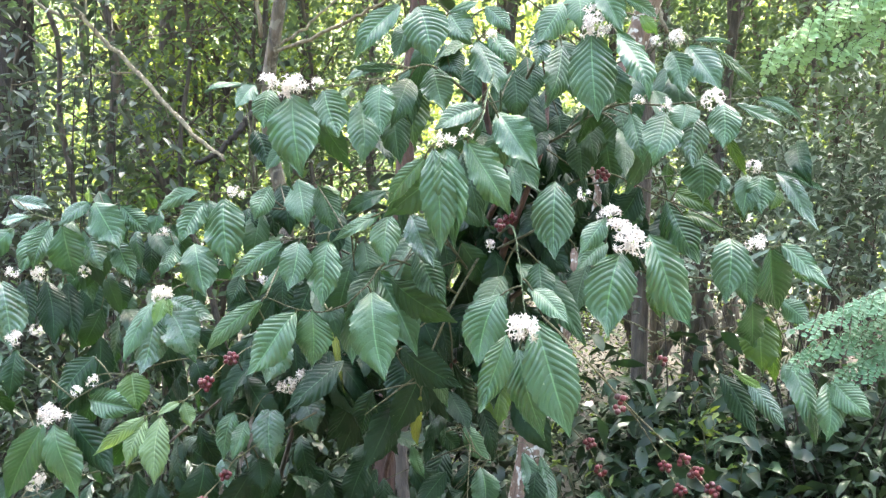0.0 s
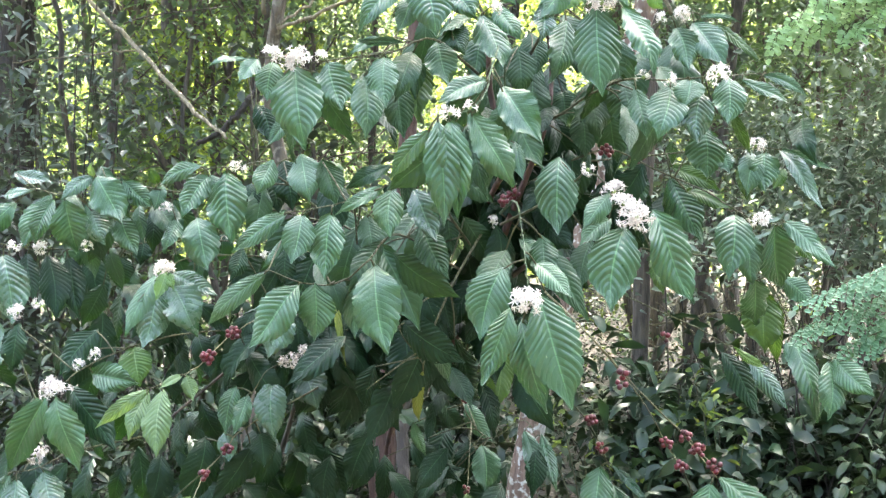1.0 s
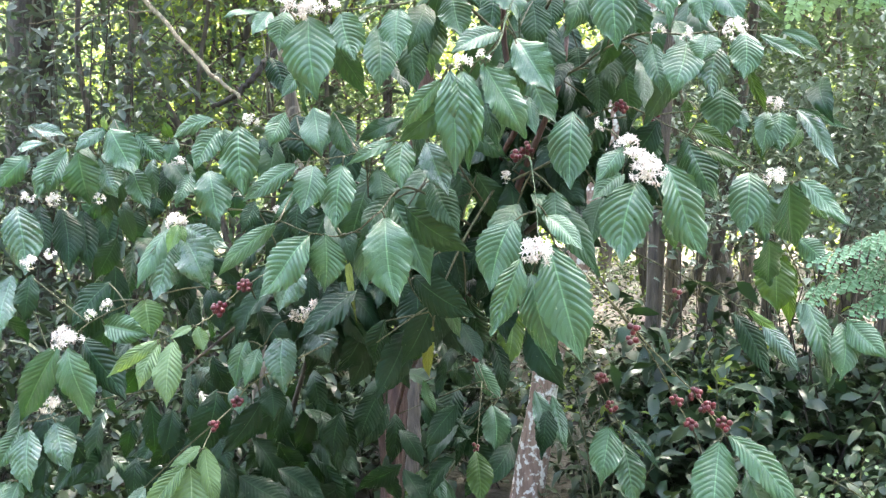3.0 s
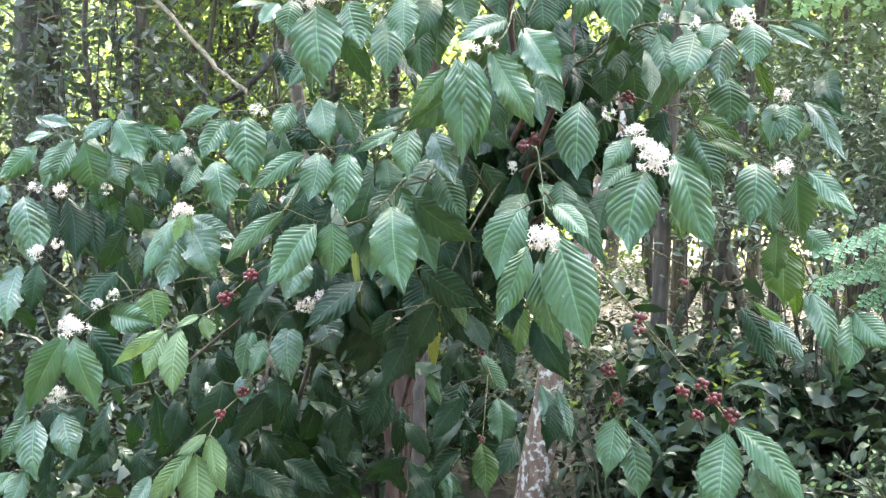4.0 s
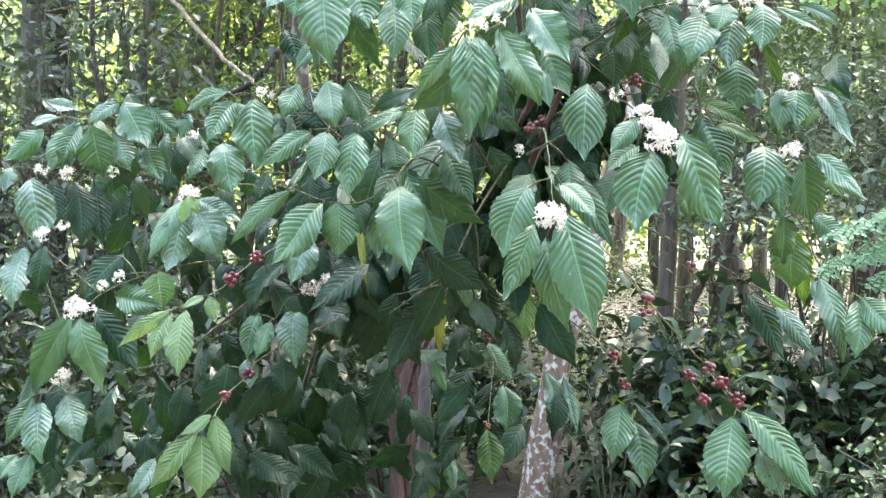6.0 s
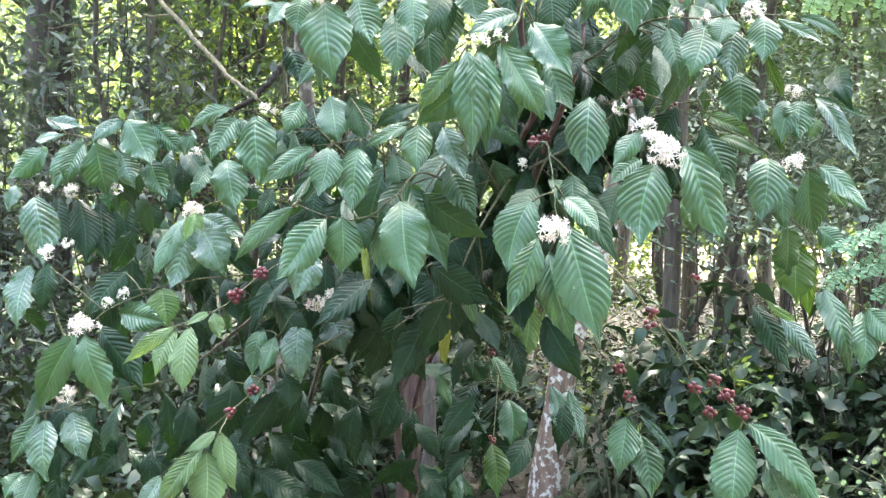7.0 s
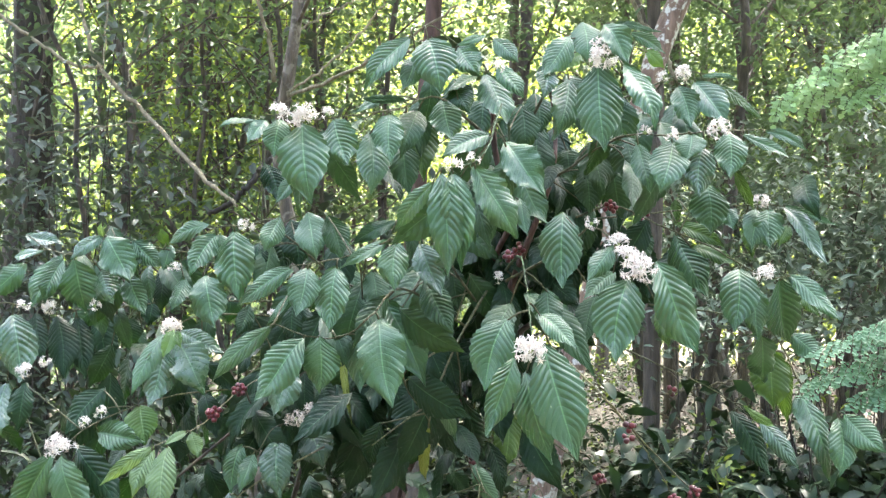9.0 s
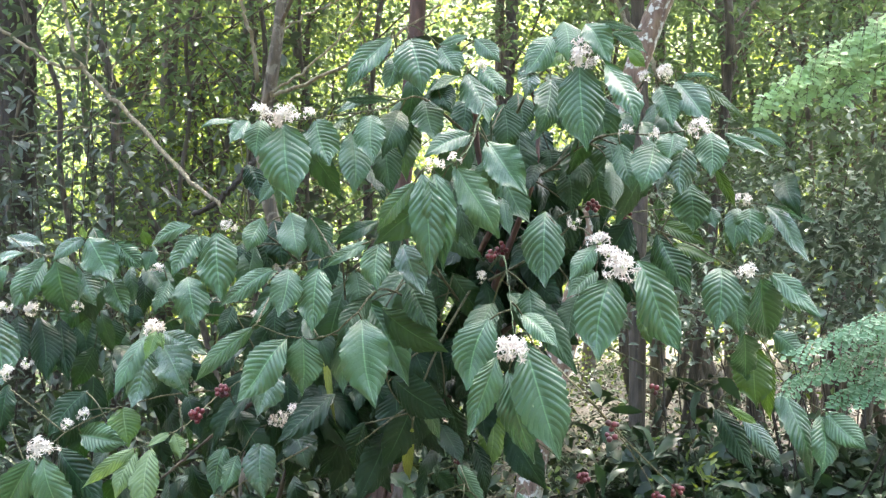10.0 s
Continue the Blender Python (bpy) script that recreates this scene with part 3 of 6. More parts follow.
def frond(parent, start, end, sag, pairs, seed, size=0.016, side=0.36, wide=0.28, mat=None):
    """A feathery frond: a bowed stalk, side stalks, and small round leaflets."""
    r = np.random.default_rng(seed)
    a, b = np.array(start), np.array(end)
    sm = smooth_line([a, (a + b) / 2 + np.array((0, 0, sag)), b], 8)
    lines, verts, faces = [tube(sm, np.linspace(size * 0.14, size * 0.05, len(sm)), 5)], [], []
    along = (b - a) / np.linalg.norm(b - a)
    for k in range(pairs):
        i = int((len(sm) - 1) * (0.12 + 0.88 * k / pairs))
        for sgn in (-1, 1):
            d = along * 0.55 + sgn * np.array((0.1, 0.75, 0.12)) + np.array((0, 0, -0.5)) + r.normal(0, 0.14, 3)
            d = d / np.linalg.norm(d)
            ln = np.linalg.norm(b - a) * side * (1 - 0.6 * k / pairs) * r.uniform(0.8, 1.1)
            e = sm[i] + d * ln + np.array((0, 0, -0.12 * ln))
            lines.append(tube([sm[i], (sm[i] + e) / 2 + np.array((0, 0, 0.04 * ln)), e], [size * 0.05, size * 0.04, size * 0.02], 4))
            up = np.array((r.normal(0, 0.25), -0.75 + r.normal(0, 0.25), 0.75))
            s1 = np.cross(d, up)
            s1 = s1 / np.linalg.norm(s1)
            for q in np.linspace(0.18, 1, max(4, int(ln / (size * 0.8)))):
                c = sm[i] + (e - sm[i]) * min(1.0, q + r.normal(0, 0.02)) + r.normal(0, size * 0.12, 3)
                for s2 in (-1, 1):
                    ax = s2 * s1 * 0.85 + d * 0.5 + r.normal(0, 0.15, 3)
                    ax = ax / np.linalg.norm(ax)
                    sd = np.cross(ax, up / np.linalg.norm(up)) * wide
                    L = size * r.uniform(0.65, 1.3)
                    nb = up * 0.08
                    o = len(verts)
                    verts += [c + ax * L * 0.1, c + (ax * 0.4 + sd + nb) * L, c + (ax * 0.8 + sd * 0.75 + nb) * L, c + ax * L, c + (ax * 0.8 - sd * 0.75 + nb) * L, c + (ax * 0.4 - sd + nb) * L]
                    faces += [(o, o + 1, o + 2, o + 3), (o, o + 3, o + 4, o + 5)]
    v, f = joined(lines)
    st = part("stalk", mesh_of("stalk", v, f, [TWIG]), parent)
    part("leaf_spray", mesh_of("leaf_spray", verts, faces, [mat or FROND], smooth=False), st)["kind"] = "stuff"


def sprig_plant(start, end, seed):
    """A wiry plant with a few small round pale leaves on each twig."""
    r = np.random.default_rng(seed)
    t = start_thing("sprig_plant", (start[0], start[1], 0), "wiry plant with small round pale green leaves", "plant")
    a, b = np.array(start), np.array(end)
    root = np.array((start[0] + 0.05, start[1] + 0.1, 0.0))
    main = smooth_line([root, a, (a + b) / 2 + np.array((0.01, 0, 0.015)), b], 6)
    v, f = tube(main, np.linspace(0.004, 0.0012, len(main)), 5)
    st = part("stem", mesh_of("stem", v, f, [TWIG]), t)
    for k in range(7):
        s = a + (b - a) * (0.15 + 0.85 * k / 6)
        d = r.normal(0, 1, 3) * np.array((0.05, 0.03, 0.02)) + np.array((-0.01, 0, 0.035))
        tw = smooth_line([s, s + d * 0.6 + np.array((0, 0, -0.004)), s + d], 3)
        v, f = tube(tw, np.linspace(0.0012, 0.0006, len(tw)), 4)
        part("twig", mesh_of("twig", v, f, [TWIG]), st)
        for q in range(3):
            c = Vector(s + d * (0.4 + 0.3 * q)) + Vector((r.normal(0, 0.006), r.normal(0, 0.006), r.normal(0, 0.006)))
            ax = Vector((r.normal(0, 1), r.normal(-0.3, 0.6), r.normal(0.2, 0.7))).normalized()
            n = Vector((r.normal(0, 0.4), -0.8, 0.7))
            n = (n - ax * n.dot(ax)).normalized()
            sd = ax.cross(n)
            L = 0.0095 * r.uniform(0.8, 1.25)
            ring = [c + ax * (L * (0.5 - 0.5 * math.cos(g))) + sd * (L * 0.42 * math.sin(g)) + n * (L * 0.1 * abs(math.sin(g))) for g in np.linspace(0, 2 * math.pi, 10, endpoint=False)]
            part("leaf", mesh_of("leaf", [c + ax * L * 0.5, *ring], [(0, 1 + g, 1 + (g + 1) % 10) for g in range(10)], [SPRIG]), st)
    return t


def weed(place, seed):
    """A low weed, its leaves in the colour of sunlit ones."""
    r = np.random.default_rng(seed + 70)
    t = start_thing("weed", (place[0], place[1], 0), "low weed with yellow-green leaves toned as sunlit", "weed", "light weeds")
    top = np.array(place)
    pts = []
    for _ in range(6):
        e = top + r.normal(0, 1, 3) * np.array((0.16, 0.1, 0.10))
        sm = smooth_line([(place[0], place[1], -0.03), ((place[0] + e[0]) / 2, (place[1] + e[1]) / 2, e[2] * 0.6), e], 4)
        v, f = tube(sm, np.linspace(0.005, 0.002, len(sm)), 4)
        part("stem", mesh_of("stem", v, f, [TWIG]), t)
        pts.append(e)
    c = np.repeat(np.array(pts), 6, axis=0)
    c = c + r.normal(0, 0.05, c.shape)
    part("foliage", blade_mesh("foliage", r, c, 0.055, 0.028, SUNNY, 0.2), t)
    return t


limb_thing([[(-1.899, 5.300, 3.214, 0.0105), (-1.780, 5.100, 2.819, 0.0097), (-1.662, 5.000, 2.578, 0.0105), (-1.387, 4.800, 2.331, 0.0105), (-1.082, 4.500, 2.041, 0.0097), (-0.93, 4.35, 1.925, 0.0075), (-0.86, 4.24, 1.876, 0.0060)], [(-2.436, 5.400, 3.012, 0.0090), (-2.064, 5.200, 2.775, 0.0090), (-1.859, 5.100, 2.632, 0.0083), (-1.675, 5.000, 2.595, 0.0083)], [(-1.662, 5.000, 2.578, 0.0053), (-1.677, 5.100, 2.819, 0.0045), (-1.702, 5.200, 3.069, 0.0037)]], "tan bare branch arching in front of the wood")
limb_thing([[(-2.163, 5.400, 2.330, 0.0030), (-1.870, 5.300, 2.343, 0.0034), (-1.610, 5.100, 2.340, 0.0037), (-1.376, 4.850, 2.308, 0.0045)], [(-1.541, 5.000, 2.498, 0.0037), (-1.577, 5.200, 2.676, 0.0030), (-1.569, 5.400, 2.894, 0.0022)]], "thin tan twig crossing the dark wood")
limb_thing([[(-0.555, 3.550, 2.188, 0.0067), (-0.425, 3.600, 2.246, 0.0067), (-0.272, 3.600, 2.323, 0.0060), (-0.157, 3.600, 2.391, 0.0053), (0.015, 3.600, 2.507, 0.0037)], [(-0.555, 3.550, 2.198, 0.0053), (-0.438, 3.700, 2.325, 0.0045), (-0.329, 3.800, 2.469, 0.0037), (-0.255, 3.900, 2.599, 0.0022)], [(-0.590, 3.500, 2.226, 0.0075), (-0.609, 3.500, 2.358, 0.0067), (-0.638, 3.500, 2.471, 0.0060), (-0.668, 3.500, 2.585, 0.0045)], [(-0.541, 3.600, 2.401, 0.0045), (-0.468, 3.700, 2.495, 0.0037), (-0.330, 3.800, 2.592, 0.0030)]], "pale slender limbs of a forked sapling")
limb_thing([[(-1.833, 6.500, 2.683, 0.0053), (-1.707, 6.600, 3.019, 0.0053), (-1.545, 6.800, 3.357, 0.0045)], [(0.801, 5.000, 3.007, 0.0105), (0.849, 4.900, 2.818, 0.0105), (0.914, 4.700, 2.614, 0.0105), (0.934, 4.500, 2.423, 0.0090)]], "thin leaning twigs in the wood")
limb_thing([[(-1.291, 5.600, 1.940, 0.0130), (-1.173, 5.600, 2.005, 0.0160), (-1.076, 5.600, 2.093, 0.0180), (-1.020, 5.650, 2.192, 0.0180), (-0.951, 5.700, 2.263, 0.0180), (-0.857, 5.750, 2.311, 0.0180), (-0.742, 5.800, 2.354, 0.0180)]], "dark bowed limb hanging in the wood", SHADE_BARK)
limb_thing([[(1.222, 5.700, 1.020, 0.0100), (1.264, 5.750, 1.153, 0.0100), (1.324, 5.850, 1.255, 0.0080)]], "pale dry stick lying among the weeds", TAN_TWIG, "dry_stick")
limb_thing([[(1.079, 5.820, 0.984, 0.0060), (1.316, 5.870, 1.023, 0.0070), (1.585, 5.970, 1.060, 0.0050)]], "pale dry stick lying among the weeds", TAN_TWIG, "dry_stick")
limb_thing([[(1.174, 5.940, 1.107, 0.0050), (1.367, 5.990, 0.952, 0.0060), (1.514, 6.090, 0.867, 0.0050)]], "pale dry stick lying among the weeds", TAN_TWIG, "dry_stick")
limb_thing([[(1.567, 6.060, 0.919, 0.0060), (1.676, 6.110, 1.046, 0.0060), (1.775, 6.210, 1.106, 0.0040)]], "pale dry stick lying among the weeds", TAN_TWIG, "dry_stick")
limb_thing([[(1.050, 6.180, 0.925, 0.0060), (1.192, 6.230, 0.842, 0.0060), (1.378, 6.330, 0.787, 0.0040)]], "pale dry stick lying among the weeds", TAN_TWIG, "dry_stick")
limb_thing([[(2.115, 6.300, 1.010, 0.0080), (2.190, 6.350, 1.158, 0.0080), (2.270, 6.450, 1.255, 0.0060)]], "pale dry stick lying among the weeds", TAN_TWIG, "dry_stick")
limb_thing([[(1.557, 6.420, 0.967, 0.0050), (1.698, 6.470, 1.086, 0.0050), (1.771, 6.570, 1.184, 0.0040)]], "pale dry stick lying among the weeds", TAN_TWIG, "dry_stick")
t = start_thing("frond_plant", (2.017, 4.200, 2.233), "feathery light green fronds with small round leaflets", "plant")
frond(t, (2.124, 4.400, 2.804), (1.239, 4.200, 2.273), 0.05, 34, 1, 0.030, 0.24, 0.42)
frond(t, (2.193, 4.500, 2.736), (1.405, 4.300, 2.303), 0.05, 30, 2, 0.030, 0.24, 0.42)
frond(t, (2.166, 4.450, 2.579), (1.547, 4.250, 2.293), 0.04, 24, 3, 0.030, 0.24, 0.42)
frond(t, (2.291, 4.600, 2.787), (1.627, 4.400, 2.497), 0.04, 24, 4, 0.030, 0.24, 0.42)
t = start_thing("frond_plant", (1.013, 2.100, 1.387), "feathery light green fronds beside the coffee shrub", "plant")
frond(t, (1.014, 2.150, 1.473), (0.714, 2.100, 1.421), 0.03, 15, 11, 0.0125, 0.40, 0.40, NEAR_FROND)
frond(t, (1.024, 2.170, 1.426), (0.688, 2.120, 1.352), 0.03, 16, 12, 0.0125, 0.40, 0.40, NEAR_FROND)
frond(t, (1.026, 2.150, 1.371), (0.770, 2.100, 1.321), 0.02, 13, 13, 0.0125, 0.40, 0.40, NEAR_FROND)
frond(t, (1.001, 2.100, 1.498), (0.773, 2.050, 1.452), 0.02, 13, 14, 0.0125, 0.40, 0.40, NEAR_FROND)
sprig_plant((0.918, 2.120, 0.838), (0.714, 2.090, 0.995), 5)
sprig_plant((0.876, 2.120, 0.802), (0.795, 2.090, 0.987), 6)
weed((1.088, 4.200, 0.798), 1)
weed((1.268, 4.800, 0.861), 2)
weed((0.615, 4.300, 0.676), 3)
weed((1.841, 5.500, 1.159), 4)

limb_thing([[(-0.72, 4.38, -0.05, 0.024), (-0.62, 4.3, 0.1, 0.022), (-0.52, 4.3, 0.32, 0.019), (-0.479, 4.3, 0.416, 0.018), (-0.281, 4.3, 0.752, 0.017), (-0.179, 4.3, 0.947, 0.016), (-0.03, 4.35, 1.25, 0.014)], [(-0.281, 4.3, 0.752, 0.014), (-0.25, 4.33, 0.9, 0.012), (-0.24, 4.36, 1.2, 0.010)]], "leaning reddish-brown stem behind the shrub", RED_BARK, "leaning_stem")
limb_thing([[(-0.63, 4.0, -0.05, 0.017), (-0.644, 4.0, 0.3, 0.015), (-0.666, 4.0, 0.549, 0.013), (-0.681, 4.0, 0.688, 0.012), (-0.70, 4.02, 1.0, 0.009)]], "thin upright reddish stem behind the shrub", RED_BARK, "leaning_stem")
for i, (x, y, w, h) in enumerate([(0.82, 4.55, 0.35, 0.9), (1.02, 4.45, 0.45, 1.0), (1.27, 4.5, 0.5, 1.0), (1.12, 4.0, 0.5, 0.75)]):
    undergrowth(x, y, w, h, "bush with broad leaves in a shade-dark green", 280 + i, DIM_LEAF, leaf=(0.125, 0.056), count=58, per=8, deep=0.3, low=0.45)

limb_thing([[(-0.16, 4.25, -0.05, 0.03), (-0.165, 4.25, 0.5, 0.027), (-0.15, 4.27, 0.9, 0.024)]], "dark upright stump of a stem behind the shrub", DARK_BARK, "leaning_stem")


# ---- the coffee shrub ----
def leaf_outline(v):
    widest = 0.43
    if v < widest:
        s = math.sin(0.5 * math.pi * max(0.0, v) / widest) ** 0.84
    else:
        s = math.cos(0.5 * math.pi * min(1.0, (v - widest) / (1 - widest))) ** 0.88
    k = min(1.0, max(0.0, (v - 0.70) / 0.24))
    return s * (1 - 0.42 * k * k * (3 - 2 * k)) + 0.010


def leaf_shape(base, tip, width, roll, bend, fine, r):
    """A ribbed, bowed, slightly wavy blade: verts, faces, and (across, vein count) at each vert."""
    b, t = Vector(base), Vector(tip)
    axis = t - b
    length = axis.length
    axis.normalize()
    out = Vector((0.0, -1.0, 0.45))
    n = (out - axis * out.dot(axis)).normalized()
    n = Matrix.Rotation(radians(roll), 3, axis) @ n
    side = axis.cross(n)
    veins, slant = r.uniform(11.0, 14.5), r.uniform(2.3, 3.2)
    cols = 12 if fine > 3 else 6
    rows = round((veins + slant) * fine)
    fold, wave, twist = r.uniform(0.02, 0.62), r.uniform(0.03, 0.11), r.uniform(-0.45, 0.45)
    ribs = 0.0043 * length / 0.2 * r.choice((0.5, 0.8, 1.05, 1.4, 1.8)) * r.uniform(0.85, 1.15)
    ph, curl, skew, hook = r.uniform(0, 6.28), r.uniform(-0.03, 0.045), r.uniform(-0.03, 0.03), r.uniform(-0.03, 0.04)
    wob = [r.uniform(0, 6.28) for _ in range(4)]
    verts, uvs = [], []
    for i in range(rows + 1):
        s0 = -slant + (veins + slant) * i / rows
        for j in range(cols + 1):
            u = 2 * j / cols - 1
            au = abs(u)
            s = s0 + (0.25 if u > 0 else 0.0)
            v = min(1.0, max(0.0, (s0 + slant * au ** 1.2 + 0.16 * math.sin(1.9 * s0 + wob[0] + (1.7 if u > 0 else 0)) * au) / veins))
            prof = leaf_outline(v)
            half = width / 2 * prof
            lift = bend * 4 * v * (1 - v) + curl * math.sin(2 * math.pi * v) - hook * max(0.0, v - 0.7) * 3
            centre = b + axis * (length * v) + n * (length * lift) + side * (length * skew * math.sin(math.pi * v) * 2)
            a = twist * (v - 0.3)
            sd = side * math.cos(a) + n * math.sin(a)
            nn = n * math.cos(a) - side * math.sin(a)
            local = 0.75 + 0.35 * math.sin(3.1 * v + wob[1] + u) + 0.2 * math.sin(7 * v + wob[2] - 2 * u)
            pillow = abs(math.sin(math.pi * (s + 0.10 * math.sin(2.3 * s + wob[3] + 3 * u)))) ** 1.15
            h = ribs * local * pillow * min(1, au * 4) * (1 - 0.45 * au) * min(1, prof * 1.6)
            h += half * (fold * au * 0.9 - 0.30 * au * au) + width * wave * au * au * (math.sin(8 * v + ph + 2.4 * u) + 0.45 * math.sin(19 * v + wob[1] + 1.7 * u) + 0.38 * au * au * math.sin(41 * v + wob[2] + u))
            edge = 1 + 0.10 * (pillow - 0.5) * au + 0.025 * math.sin(9 * v + wob[3] + 2 * u) * au
            verts.append(centre + sd * (half * u * edge) + nn * h)
            uvs.append((u / 2 + 0.5, s + 20.0))
    w = cols + 1
    faces = [(i * w + j, i * w + j + 1, (i + 1) * w + j + 1, (i + 1) * w + j) for i in range(rows) for j in range(cols)]
    return verts, faces, uvs, b, axis, n


def leaf(branch, base, tip, width, roll=0.0, tone="green", bend=0.10, fine=4.4):
    """One ribbed coffee leaf from its foot to its tip, on a stalk from the branch."""
    r = random.Random(round(base[0] * 7919 + base[2] * 104729 + tip[0] * 3301, 3))
    verts, faces, uvs, b, axis, n = leaf_shape(base, tip, width, roll, bend, fine, r)
    slots = [0] * len(faces)
    # stalk from the nearest place on the branch
    line = BRANCH_LINE[branch.name]
    near = line[int(np.argmin(np.sum((line - np.array(base)) ** 2, axis=1)))]
    near = Vector(near)
    mid = (near + b) / 2 + n * 0.006
    sm = smooth_line([tuple(near), tuple(mid), tuple(b + axis * 0.006)], 3)
    sv, sf = tube(sm, np.linspace(0.0022, 0.0016, len(sm)), 5)
    o = len(verts)
    verts += [Vector(p) for p in sv]
    uvs += [(0.5, 20.5)] * len(sv)
    faces += [tuple(k + o for k in q) for q in sf]
    slots += [1] * len(sf)
    me = mesh_of("leaf", verts, faces, [LEAF[tone], TWIG], uvs=uvs, slots=slots)
    return part("leaf", me, branch, LEAF_LABEL.get(tone, ""))


LEAF_LABEL = {"pale": "pale yellow-green young leaf", "yellow": "yellowed drooping leaf", "moss": "yellowish green leaf", "olive": "shaded olive-green leaf", "sheen": "glossy leaf with bright sheen"}
BRANCH_LINE = {}


def spray(branch, count, seed, deep=(0.03, 0.2)):
    """Further drooping leaves along a branch, deeper in the shrub."""
    r = random.Random(seed)
    line = BRANCH_LINE[branch.name]
    for _ in range(count):
        i = int(len(line) * r.uniform(0.08, 0.72))
        p = Vector(line[i]) + Vector((r.gauss(0, 0.045), r.uniform(*deep), r.gauss(-0.02, 0.05)))
        a = r.uniform(-0.9, 0.9)
        d = Vector((math.sin(a), -0.35 * math.cos(a) + r.gauss(0, 0.25), -r.uniform(0.4, 1.7))).normalized()
        size = r.uniform(0.12, 0.19)
        # Tone follows height: shade low in the shrub is put into the colour.
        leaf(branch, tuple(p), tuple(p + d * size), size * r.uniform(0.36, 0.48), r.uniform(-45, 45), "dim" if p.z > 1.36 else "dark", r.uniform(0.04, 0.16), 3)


def branch(points, mat=TWIG, name="branch"):
    """A thin woody branch through (x, y, z, radius)."""
    sm = smooth_line(points, 6)
    sm[:, 3] *= 0.5
    r = np.random.default_rng(int(abs(points[0][0]) * 1000) + len(points))
    sm[1:-1, :3] += r.normal(0, 0.0007, (len(sm) - 2, 3))
    v, f = tube(sm[:, :3], sm[:, 3], 7, 0.08, r)
    ob = part(name, mesh_of(name, v, f, [mat]), shrub)
    BRANCH_LINE[ob.name] = sm[:, :3]
    return ob


def flower_mesh(seed):
    """A small star flower, white: a tube, six narrow bent petals, thin stamens."""
    r = random.Random(seed)
    verts, faces, slots = [], [], []
    v, f = tube([(0, 0, 0), (0, 0, 0.006), (0, 0, 0.012)], [0.0012, 0.0012, 0.0018], 5)
    verts += v
    faces += f
    slots += [0] * len(f)
    for k in range(6):
        a = k * math.pi / 3 + r.uniform(-0.2, 0.2)
        d, s = Vector((math.cos(a), math.sin(a), 0)), Vector((-math.sin(a), math.cos(a), 0))
        ln, back = r.uniform(0.011, 0.015), r.uniform(-0.3, 0.5)
        o = len(verts)
        prof = [(0.0, 0.0008, 0.0), (0.3, 0.0015, 0.22), (0.65, 0.0014, 0.30), (1.0, 0.0003, 0.30 - back)]
        for x, w, z in prof:
            c = d * (ln * x) + Vector((0, 0, 0.012 + ln * z * 0.9))
            verts += [c + s * w + Vector((0, 0, 0.0006)), c, c - s * w + Vector((0, 0, 0.0006))]
        for i in range(3):
            faces += [(o + 3 * i, o + 3 * i + 1, o + 3 * i + 4, o + 3 * i + 3), (o + 3 * i + 1, o + 3 * i + 2, o + 3 * i + 5, o + 3 * i + 4)]
            slots += [0, 0]
    for k in range(5):
        a = r.uniform(0, 6.28)
        e = Vector((math.cos(a) * 0.005, math.sin(a) * 0.005, 0.012 + r.uniform(0.006, 0.010)))
        v, f = tube([(0, 0, 0.011), tuple(e * 0.6 + Vector((0, 0, 0.005))), tuple(e)], [0.0004, 0.0004, 0.0007], 3)
        o = len(verts)
        verts += v
        faces += [tuple(i + o for i in q) for q in f]
        slots += [1] * len(f)
    return mesh_of("flower", verts, faces, [PETAL, ANTHER], slots=slots)


FLOWERS = [flower_mesh(k) for k in range(5)]


def blossom(place, size, count):
    """Star flowers crowded round one node."""
    r = random.Random(round(place[0] * 7919 + place[2] * 104729, 2))
    c = Vector(place)
    core = bmesh.new()
    bmesh.ops.create_icosphere(core, subdivisions=1, radius=max(0.005, size * 0.22), matrix=Matrix.Translation(c))
    me = bpy.data.meshes.new("blossom")
    core.to_mesh(me)
    core.free()
    me.materials.append(BUD)
    ob = part("blossom", me, shrub, "dense cluster of white star-shaped coffee flowers")
    for k in range(count):
        d = Vector((r.gauss(0, 1), r.gauss(-0.5, 0.9), r.gauss(0.45, 0.8))).normalized()
        m = Matrix.Translation(c + Vector((d.x, d.y, d.z * 0.8)) * (size * r.uniform(0.1, 0.72))) @ d.to_track_quat("Z", "Y").to_matrix().to_4x4() @ Matrix.Rotation(r.uniform(0, 6.28), 4, "Z")
        m = m @ Matrix.Scale(r.uniform(0.8, 1.1) * (0.6 if count < 13 else 0.8), 4)
        part("flower", r.choice(FLOWERS), ob, place=m)
    return ob


def cherry_mesh(mat):
    bm = bmesh.new()
    bmesh.ops.create_uvsphere(bm, u_segments=12, v_segments=8, radius=0.0059)
    for v in bm.verts:
        v.co.z *= 1.12
        if v.co.z > 0.0059:
            v.co.z -= 0.0010
    for f in bm.faces:
        f.smooth = True
        f.material_index = 1 if f.calc_center_median().z > 0.0053 else 0
    me = bpy.data.meshes.new("cherry")
    bm.to_mesh(me)
    bm.free()
    me.materials.append(mat)
    me.materials.append(CALYX)
    return me


CHERRIES = {"red": cherry_mesh(CHERRY), "dark": cherry_mesh(CHERRY_DARK), "green": cherry_mesh(CHERRY_GREEN)}


